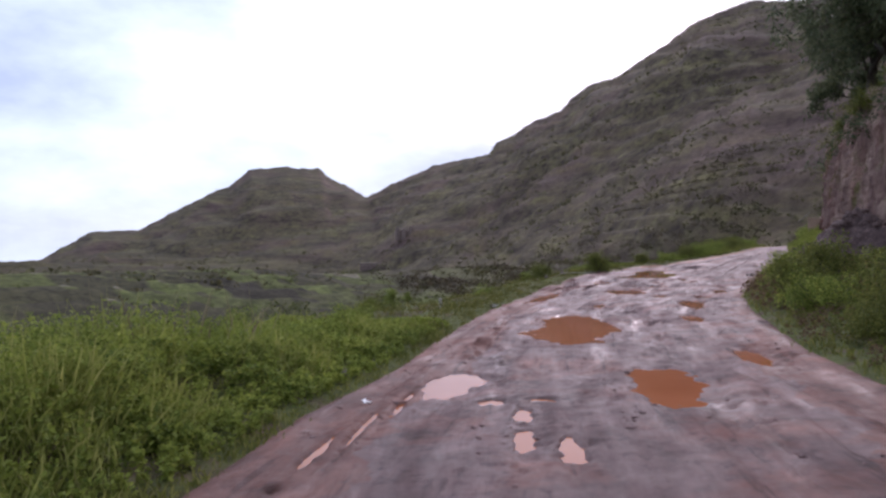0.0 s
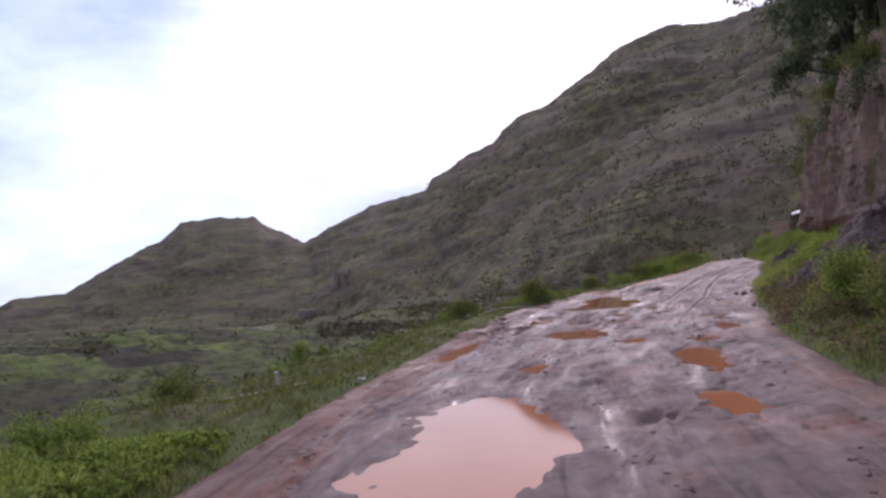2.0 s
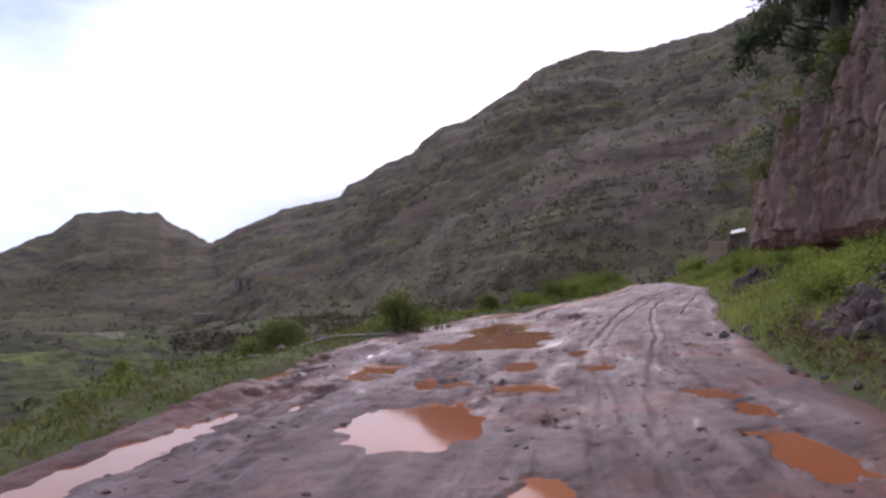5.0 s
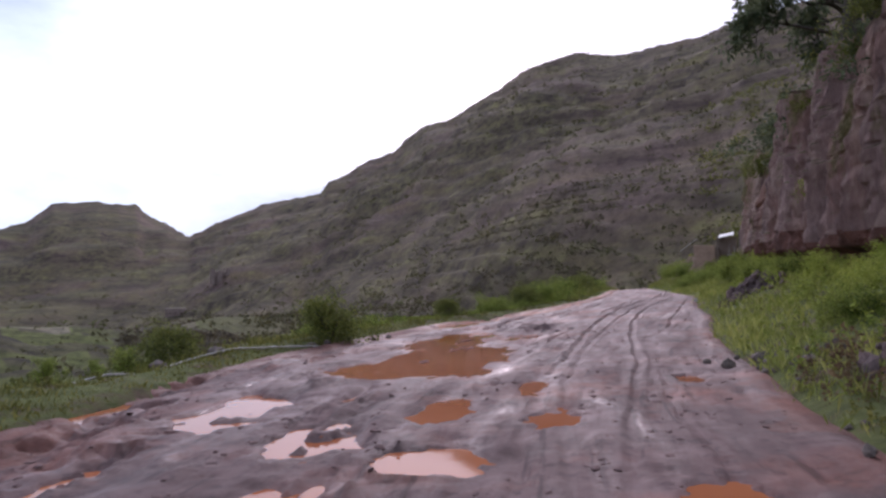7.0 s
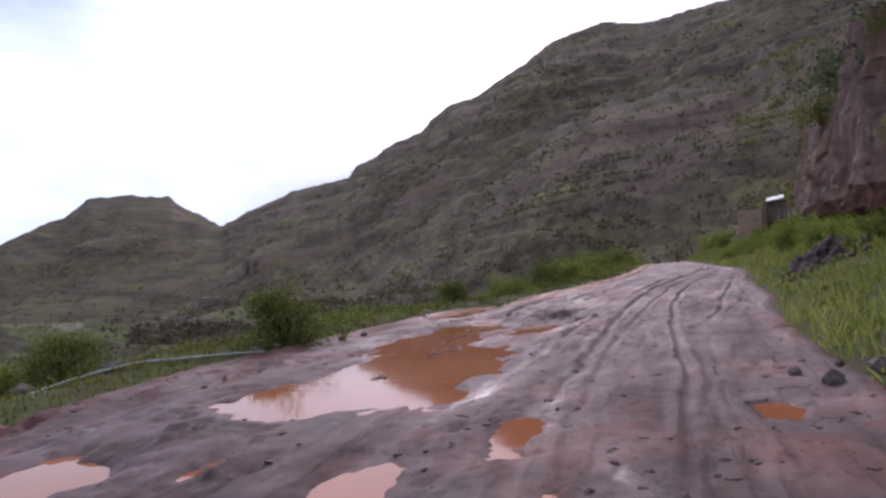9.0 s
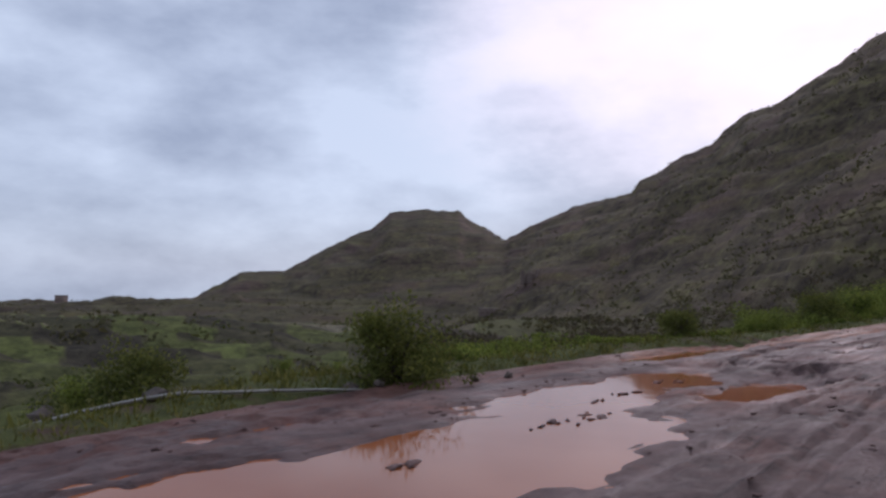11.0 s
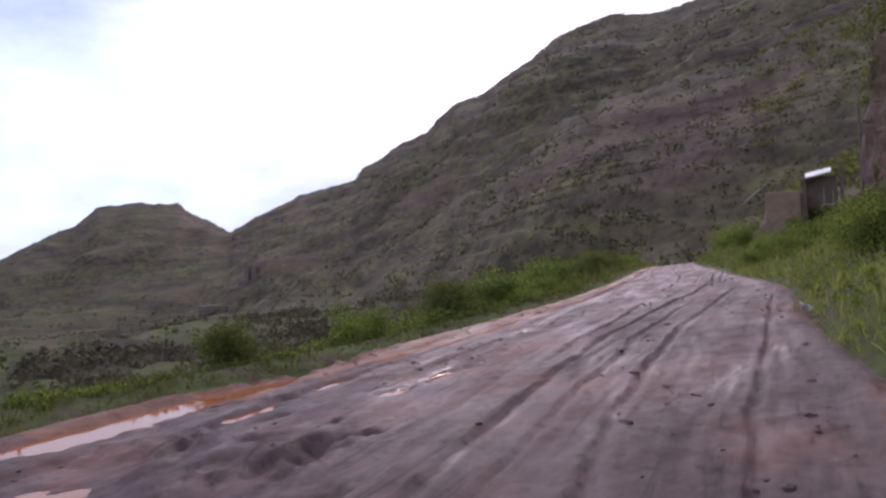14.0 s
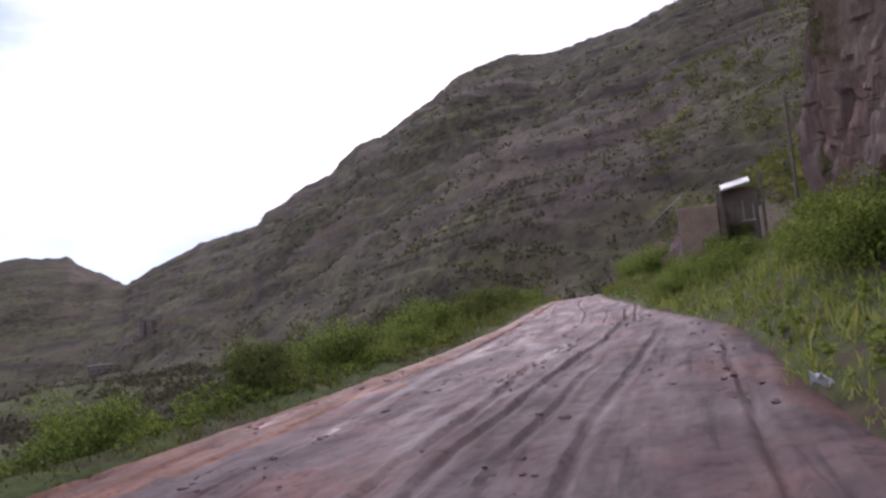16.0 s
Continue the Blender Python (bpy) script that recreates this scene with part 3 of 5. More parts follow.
def puddle_reach(x, y, p):
    """1 on the shore, 0 in the middle."""
    px, py, a, b, t, level, k = p
    dx, dy = x - px, y - py
    u, v = (dx * t[1] - dy * t[0]) / a, (dx * t[0] + dy * t[1]) / b
    w = max(0.16, a * 0.8)
    return np.hypot(u, v) * (1 + (0.26 if a > 0.3 else 0.34) * layered_noise(x / w, y / w, 4, 60 + k) + 0.10 * layered_noise((dx * t[1] - dy * t[0]) / 0.12, (dx * t[0] + dy * t[1]) / 0.4, 2, 63 + k))


SINGLES = len(PUDDLES + MORE_PUDDLES)
POOLS = [[p] for p in PUDDLE_FRAMES[:SINGLES]] + [PUDDLE_FRAMES[SINGLES:SINGLES + len(POND)], PUDDLE_FRAMES[SINGLES + len(POND):]]


def pool_reach(x, y, pool):
    return np.minimum.reduce([puddle_reach(x, y, p) for p in pool])


RUTS = [(-3.1, 0.019, 0.047), (-2.4, 0.025, 0.070), (-1.8, 0.019, 0.039), (-1.2, 0.031, 0.062), (-0.5, 0.022, 0.039), (0.05, 0.019, 0.035), (0.6, 0.037, 0.070), (1.1, 0.022, 0.039),
        (1.55, 0.043, 0.066), (2.1, 0.031, 0.055), (2.6, 0.040, 0.062), (3.2, 0.028, 0.047), (3.7, 0.019, 0.039)]


def road_surface(x, y, ly=None, off=None):
    if ly is None:
        ly, off = lane(x, y)
    flat = road_level(ly, off)
    left, right = table(LEFT_WIDTH, ly), table(RIGHT_WIDTH, ly)
    edge = np.minimum(off + left, right - off)
    # long shallow waves, churned mud, wheel ruts and clods
    z = flat + 0.016 * layered_noise(x / 2.6, y / 2.6, 2, 71) + 0.005 * layered_noise(x / 0.3, y / 0.3, 3, 72)
    churn = step_in(value_noise(x / 2.1, y / 2.1, 73), -0.4, 0.5)
    torn = np.abs(layered_noise(off / 0.15, ly / 0.7, 3, 74))
    z = z + churn * 0.017 * (0.4 - torn)
    for k, (where, deep, wide) in enumerate(RUTS):
        line = where + 0.40 * value_noise(ly / 12, ly * 0, 80 + k) + 0.05 * value_noise(ly / 0.9, ly * 0, 85 + k)
        present = step_in(value_noise(ly / 5, ly * 0 + 0.5, 90 + k), -0.5, 0.0) * (0.55 + 0.6 * step_in(ly, 28, 40))
        d = (off - line) / wide
        wave = 0.85 + 0.3 * value_noise(x / 0.25, y / 0.25, 100 + k)
        z = z + present * deep * (0.5 * np.exp(-((np.abs(d) - 1.6) / 0.5) ** 2) - np.exp(-d ** 4)) * wave
    pock = layered_noise(off / 0.35, ly / 0.7, 2, 112)
    z = z - 0.022 * step_in(pock, 0.45, 1.0) * churn
    lumps = value_noise(x / 0.19, y / 0.19, 110)
    z = z + 0.02 * step_in(lumps, 0.35, 0.75) * step_in(value_noise(x / 1.5, y / 1.5, 111), -0.1, 0.4)
    for pool in POOLS:
        p = pool[0]
        near = np.flatnonzero(np.minimum.reduce([np.hypot(x - q[0], y - q[1]) - q[3] * 2.6 for q in pool]) < 1.2)
        if not len(near):
            continue
        d = pool_reach(x[near], y[near], pool)
        rough = (z[near] - flat[near]) * (0.5 if len(pool) > 1 else 0.35)
        bowl = p[5] + np.where(d < 1, 0.10 * (d - 1), (0.05 + 0.03 * p[2]) * np.minimum(d - 1, 0.7)) + rough
        z[near] = z[near] + (bowl - z[near]) * (1 - step_in(d, 1.2, 2.3))
    for pool in POOLS:
        p = pool[0]
        near = np.flatnonzero(np.minimum.reduce([np.hypot(x - q[0], y - q[1]) - q[3] * 1.6 for q in pool]) < 0.5)
        d = pool_reach(x[near], y[near], pool)
        rim = (d > 1.03) & (d < 1.34)
        z[near[rim]] = np.maximum(z[near[rim]], p[5] + 0.03 * np.minimum(1, (d[rim] - 1.03) / 0.1))
    # the rim sinks under the verge
    return z - 0.30 * (1 - step_in(edge, -0.35, 0.05)) + 0.04 * np.exp(-((edge - 0.25) / 0.2) ** 2)


def make_road():
    ys = np.r_[np.arange(-38, -2, 0.5), np.arange(-2, 54, 0.06), np.arange(54, 110, 0.25)]
    j = np.interp(ys, LINE[:, 1], np.arange(len(LINE)))
    cx, cy = np.interp(j, np.arange(len(LINE)), LINE[:, 0]), ys
    tx, ty = np.interp(j, np.arange(len(LINE)), TANGENT[:, 0]), np.interp(j, np.arange(len(LINE)), TANGENT[:, 1])
    cols = 175
    u = np.linspace(0, 1, cols)[None]
    left, right = table(LEFT_WIDTH, ys)[:, None] + 0.4, table(RIGHT_WIDTH, ys)[:, None] + 0.4
    o = -left + u * (left + right)
    x, y = cx[:, None] + o * ty[:, None], cy[:, None] - o * tx[:, None]
    z = road_surface(x.ravel(), y.ravel(), np.repeat(ys, cols), np.ascontiguousarray(np.broadcast_to(o, x.shape)).ravel())
    v = np.stack([x.ravel(), y.ravel(), z], 1)
    faces = grid_faces(len(ys), cols)
    ob = mesh_object("road", v, faces, [MUD, RED_MUD, SOIL])
    for name, value in (("along", np.repeat(ys, cols)), ("across", np.broadcast_to(o, x.shape).ravel())):
        ob.data.attributes.new(name, "FLOAT", "POINT").data.foreach_set("value", np.ascontiguousarray(value, np.float32))
    # sodden red clay along the outer rim, and where the bank has washed down
    first = np.array([q[0] for q in faces])
    px, py, po = v[first, 0], v[first, 1], np.broadcast_to(o, x.shape).ravel()[first]
    rim_l, rim_r = po + table(LEFT_WIDTH, py), table(RIGHT_WIDTH, py) - po
    ragged = 0.35 * layered_noise(px / 0.9, py / 0.9, 4, 151)
    clay = (rim_l + ragged < 1.25 - 0.8 * step_in(py, 50, 58)) & (py + 3 * ragged > 45.5)
    soil = (rim_l + ragged < 0.8 + 0.7 * (1 - step_in(py, 20, 32))) | (rim_r + ragged < 0.25 + 0.9 * (1 - step_in(py, 11, 16)))
    ob.data.polygons.foreach_set("material_index", np.where(clay, 1, np.where(soil, 2, 0)).astype(np.int32))
    return tagged(ob, "rutted wet mud road, reddish brown, pitted with potholes", "road", kind="structure")


def puddle_sheet(p):
    """The water's sheet: a fan that reaches a little under the shore."""
    px, py, a, b, t, level, k = p
    w = np.linspace(0, 2 * math.pi, 40, endpoint=False)
    lo, hi = np.full(40, 0.2), np.full(40, 2.2)
    for _ in range(14):
        m = (lo + hi) / 2
        u, v = m * a * np.cos(w), m * b * np.sin(w)
        x, y = px + u * t[1] + v * t[0], py - u * t[0] + v * t[1]
        far = puddle_reach(x, y, p) > 1.16
        lo, hi = np.where(far, lo, m), np.where(far, m, hi)
    ring = [(float(x[q]), float(y[q]), level) for q in range(40)]
    return [(px, py, level)] + ring, [(0, q + 1, (q + 1) % 40 + 1) for q in range(40)]


def make_puddles():
    for p in PUDDLE_FRAMES[:SINGLES]:
        v, f = puddle_sheet(p)
        tagged(mesh_object("puddle", v, f, WATER), "orange-brown puddle standing in a road pothole", "puddle", "puddles on the road")
    # wider pools: cells that reach a little under the winding shore
    for pool, label in zip(POOLS[SINGLES:], ("broad pool of muddy rainwater lying across the road", "long strip of muddy water along the clay verge")):
        gx, gy = np.meshgrid(np.arange(7.0, 16.0, 0.06), np.arange(33.0, 51.0, 0.06), indexing="ij")
        inside = (pool_reach(gx.ravel(), gy.ravel(), pool) < 1.14).reshape(gx.shape)
        cells = inside[:-1, :-1] & inside[1:, :-1] & inside[:-1, 1:] & inside[1:, 1:]
        faces = np.array(grid_faces(*gx.shape))[cells.ravel()][:, ::-1]
        used, faces = np.unique(faces, return_inverse=True)
        v = np.stack([gx.ravel()[used], gy.ravel()[used], np.full(len(used), pool[0][5])], 1)
        ob = mesh_object("puddle", v, faces.reshape(-1, 4).tolist(), WATER)
        tagged(ob, label, "puddle", "puddles on the road")


def make_cliff():
    foot = smooth_curve(CLIFF_FOOT, 0.15)
    t = np.gradient(foot, axis=0)
    t /= np.hypot(*t.T)[:, None]
    rows = 120
    s = np.arange(len(foot)) * 0.15
    tall = np.interp(foot[:, 1], CLIFF_TOP_AT, CLIFF_TOP) + 0.35 * layered_noise(s / 1.6, s * 0, 3, 138)
    base = table(FOOT_HEIGHT, foot[:, 1]) - 1.2
    v = np.linspace(0, 1, rows)[:, None]
    h = v * (tall + 1.2)[None]
    zz = base[None] + h
    ss = np.broadcast_to(s[None], zz.shape)
    # leaning back, with ribs, slabs broken along joints, ledges and an undercut band at the foot
    lean = 0.06 * h + 0.5 * v ** 2
    ribs = 0.45 * layered_noise(ss / 2.6, zz / 8, 4, 131) - 0.5 * np.abs(layered_noise(ss / 1.2, zz / 7, 3, 136))
    tilt = ss * 0.96 + 0.28 * zz
    slab = value_noise(np.floor(tilt / 0.5 + 0.7 * value_noise(ss / 3, zz / 2.2, 140)), np.floor(zz / 2.5 + 1.3 * value_noise(ss / 1.7, zz / 4, 141)), 142)
    chip = value_noise(np.floor(tilt / 0.19 + 0.6 * value_noise(ss, zz / 1.5, 143)), np.floor(zz / 0.9 + value_noise(ss / 0.8, zz / 2, 144)), 145)
    block = 0.11 * slab + 0.07 * chip - 0.22 * np.abs(layered_noise(tilt / 0.55, zz / 4.5, 3, 137)) + 0.06 * layered_noise(ss / 0.3, zz / 0.4, 2, 135)
    ledge = 0.14 * np.abs(layered_noise(ss / 5, zz / 1.3, 3, 133))
    under = 0.45 * (1 - step_in(h, 1.9, 2.1)) * (1 - step_in(foot[:, 1], 47, 49))[None]
    d = lean - ribs - ledge - block + under
    x = foot[None, :, 0] + d * t[None, :, 1]
    y = foot[None, :, 1] - d * t[None, :, 0]
    ob = mesh_object("cliff", np.stack([x.ravel(), y.ravel(), zz.ravel()], 1), [f[::-1] for f in grid_faces(rows, len(s))], [CLIFF, RED_EARTH], smooth=False)
    low = (h < 2.5 + 0.4 * value_noise(ss / 2.2, ss * 0, 139)) & (foot[None, :, 1] < 50)
    ob.data.polygons.foreach_set("material_index", low[:-1, :-1].ravel().astype(np.int32))
    return tagged(ob, "steep cutting of weathered reddish-brown rock beside the road", "cliff", kind="structure")


def make_clods():
    """Lumps of mud thrown up between the wheel tracks."""
    rng = np.random.default_rng(17)
    n = 9000
    ly, share = -1 + 60 * rng.random(n), rng.random(n)
    j = np.interp(ly, LINE[:, 1], np.arange(len(LINE)))
    off = -table(LEFT_WIDTH, ly) + 0.3 + share * (table(LEFT_WIDTH, ly) + table(RIGHT_WIDTH, ly) - 0.6)
    i = j.astype(int)
    x, y = np.interp(j, np.arange(len(LINE)), LINE[:, 0]) + off * TANGENT[i, 1], ly - off * TANGENT[i, 0]
    keep = layered_noise(off / 0.5, ly / 3.0, 3, 161) + 0.5 * value_noise(x / 0.6, y / 0.6, 162) > 0.15
    for pool in POOLS:
        keep &= pool_reach(x, y, pool) > 1.06
    x, y = x[keep], y[keep]
    z = road_surface(x, y)
    bm = bmesh.new()
    bmesh.ops.create_icosphere(bm, subdivisions=1, radius=1.0)
    ball = np.array([v.co for v in bm.verts])
    tri = np.array([[v.index for v in q.verts] for q in bm.faces])
    bm.free()
    m = len(x)
    size = (0.010 + 0.032 * rng.random(m) ** 3.5)[:, None, None]
    turn = rng.random(m) * 6.283
    p = ball[None] * (1 + 0.28 * rng.normal(size=(m, len(ball), 1))) * (1.0, 1.5, 0.55) * size
    c, s = np.cos(turn)[:, None], np.sin(turn)[:, None]
    p = np.stack([p[..., 0] * c - p[..., 1] * s + x[:, None], p[..., 0] * s + p[..., 1] * c + y[:, None], p[..., 2] + z[:, None]], -1)
    f = tri[None] + (np.arange(m) * len(ball))[:, None, None]
    ob = mesh_object("mud_clods", p.reshape(-1, 3), f.reshape(-1, 3).tolist(), CLOD, smooth=False)
    tagged(ob, "small wet clods of brown mud strewn over the road", "mud", kind="stuff")


def make_mud_lumps():
    """Flat lumps of mud that break the surface of the pool, in dragged rows."""
    rng = np.random.default_rng(23)
    bm = bmesh.new()
    bmesh.ops.create_icosphere(bm, subdivisions=2, radius=1.0)
    ball = np.array([v.co for v in bm.verts])
    tri = np.array([[v.index for v in q.verts] for q in bm.faces])
    bm.free()
    v, f, base = [], [], 0
    for x0, y0, x1, y1, count in ((10.6, 38.4, 11.2, 39.8, 14), (11.2, 40.4, 11.6, 41.6, 9), (9.7, 36.4, 9.9, 37.0, 3), (11.9, 42.6, 12.5, 43.1, 7), (12.9, 43.0, 13.6, 43.3, 6)):
        for _ in range(count):
            u = rng.random()
            x, y = x0 + (x1 - x0) * u + rng.normal() * 0.1, y0 + (y1 - y0) * u + rng.normal() * 0.1
            size = 0.015 + 0.055 * rng.random() ** 2.5
            p = ball * (1 + 0.25 * rng.normal(size=(len(ball), 1))) * (size, size * 2.2, 0.012 + 0.016 * rng.random())
            a = -0.42 + 0.3 * rng.normal()
            v.append(np.stack([p[:, 0] * math.cos(a) - p[:, 1] * math.sin(a) + x, p[:, 0] * math.sin(a) + p[:, 1] * math.cos(a) + y, p[:, 2] - 0.022], 1))
            f.append(tri + base)
            base += len(ball)
    ob = mesh_object("mud_lumps", np.vstack(v), np.vstack(f).tolist(), CLOD)
    tagged(ob, "flat wet lumps of mud breaking the pool's surface", "mud", kind="stuff")


def make_outcrop(start, end, tall, seed):
    """A low broken rock face standing out of the slope."""
    n, rows = 90, 26
    a, b = np.array(start), np.array(end)
    u, w = np.linspace(0, 1, n)[None], np.linspace(0, 1, rows)[:, None]
    way = (b - a) / np.hypot(*(b - a))
    side = np.array((way[1], -way[0]))
    long = float(np.hypot(*(b - a)))
    rise = tall * np.sin(np.pi * np.clip(u, 0.02, 0.98)) ** 0.4 * (0.85 + 0.15 * layered_noise(u * 5, u * 0, 3, seed))
    d = 0.5 * w * rise - 0.35 * layered_noise(u * long / 0.9 + w, w * 1.2 + u * 0, 3, seed + 4) - 0.2 * np.round(2 * layered_noise(u * long / 1.6, w * 1.5 + u * 0, 2, seed + 9)) / 2
    d = d + 2.5 * step_in(w, 0.85, 1.0)
    x = a[0] + way[0] * u * long + side[0] * d
    y = a[1] + way[1] * u * long + side[1] * d
    base = ground_level(np.broadcast_to(a[0] + way[0] * u * long, x.shape), np.broadcast_to(a[1] + way[1] * u * long, x.shape)).reshape(x.shape)
    z = base - 0.5 + (rise + 0.5) * np.minimum(1, w / 0.85)
    back = step_in(w, 0.85, 1.0)
    z = z + (ground_level(x, y).reshape(x.shape) - 0.4 - z) * back
    ob = mesh_object("rock_outcrop", np.stack([x.ravel(), y.ravel(), z.ravel()], 1), [f[::-1] for f in grid_faces(rows, n)], CLIFF, smooth=False)
    tagged(ob, "dark purple-brown rock outcrop above the grassy bank", "rock")


make_ground()
make_road()
make_clods()
make_puddles()
make_mud_lumps()
make_cliff()
make_outcrop((32.2, 64.0), (36.6, 76.0), 1.5, 171)
make_outcrop((39.0, 77.0), (44.6, 90.0), 1.9, 175)

# ---- plants, stones, the hut: shapes made from a few helpers ----
def quads_mesh(name, v, f, mats, parent=None, smooth=False):
    """A mesh straight from arrays of corners and quads."""
    me = bpy.data.meshes.new(name)
    me.vertices.add(len(v))
    me.vertices.foreach_set("co", np.asarray(v, np.float32).ravel())
    me.loops.add(f.size)
    me.loops.foreach_set("vertex_index", np.asarray(f, np.int32).ravel())
    me.polygons.add(len(f))
    me.polygons.foreach_set("loop_start", np.arange(0, f.size, f.shape[1], dtype=np.int32))
    me.polygons.foreach_set("loop_total", np.full(len(f), f.shape[1], np.int32))
    me.update()
    me.validate()
    me.materials.append(mats)
    if smooth:
        me.shade_smooth()
    ob = new(name, me)
    ob.parent = parent
    return ob


def leaves(rng, at, heading, long, wide, droop):
    """Bent leaves: one quad-pair each, from roots at, along unit headings. All arrays of a row a leaf."""
    n = len(at)
    side = np.cross(heading, rng.normal(size=(n, 3)))
    side /= np.linalg.norm(side, axis=1)[:, None] + 1e-9
    mid = at + heading * (long * 0.5)[:, None]
    tip = at + heading * long[:, None] + np.stack([0 * long, 0 * long, -droop * long], 1)
    a, b = mid + side * (wide / 2)[:, None], mid - side * (wide / 2)[:, None]
    v = np.stack([at, a, tip, b], 1).reshape(-1, 3)
    return v, np.arange(4 * n).reshape(-1, 4)


def unit(v):
    return v / (np.linalg.norm(v, axis=1)[:, None] + 1e-9)


def sprigs(rng, roots, tall, per, leaf, spread=0.30):
    """Leafy weeds: leaves set round stems that rise from the roots."""
    n = len(roots)
    lean = rng.normal(size=(n, 2)) * 0.22
    k = np.repeat(np.arange(n), per)
    h = rng.random(len(k)) ** 0.7
    at = roots[k] + np.stack([lean[k, 0] * h * tall[k], lean[k, 1] * h * tall[k], h * tall[k]], 1)
    at[:, :2] += rng.normal(size=(len(k), 2)) * (spread * tall[k] * (1.05 - 0.6 * h))[:, None] * 0.5
    way = rng.normal(size=(len(k), 3))
    way[:, 2] = way[:, 2] * 0.5 + 0.45
    long = leaf * (0.6 + 0.8 * rng.random(len(k)))
    return leaves(rng, at, unit(way), long, long * (0.42 + 0.25 * rng.random(len(k))), 0.25 * rng.random(len(k)))


def blades(rng, roots, tall, per):
    n = len(roots)
    k = np.repeat(np.arange(n), per)
    at = roots[k] + np.r_["1", rng.normal(size=(len(k), 2)) * 0.09, np.zeros((len(k), 1))]
    way = np.stack([rng.normal(size=len(k)) * 0.38, rng.normal(size=len(k)) * 0.38, np.ones(len(k))], 1)
    long = tall[k] * (0.5 + 0.7 * rng.random(len(k)))
    return leaves(rng, at, unit(way), long, 0.016 + 0.016 * rng.random(len(k)), 0.25 * rng.random(len(k)))


def lane_place(ly, off):
    j = np.interp(ly, LINE[:, 1], np.arange(len(LINE)))
    k = np.arange(len(LINE))
    tx, ty = np.interp(j, k, TANGENT[:, 0]), np.interp(j, k, TANGENT[:, 1])
    x, y = np.interp(j, k, LINE[:, 0]) + off * ty, ly - off * tx
    return x, y


def on_ground(x, y, sink=0.03):
    x, y = np.ravel(np.asarray(x, float)), np.ravel(np.asarray(y, float))
    return np.stack([x, y, ground_level(x, y) - sink], 1)


def strip_roots(rng, count, y0, y1, a0, a1, left):
    """Random roots beside the road, a0 to a1 metres out from its edge."""
    ly, out = y0 + (y1 - y0) * rng.random(count), a0 + (a1 - a0) * rng.random(count)
    off = -table(LEFT_WIDTH, ly) - out if left else table(RIGHT_WIDTH, ly) + out
    return on_ground(*lane_place(ly, off)), ly, out


def joined(pieces):
    v, f, base = [], [], 0
    for a, b in pieces:
        v.append(a)
        f.append(b + base)
        base += len(a)
    return np.vstack(v), np.vstack(f)


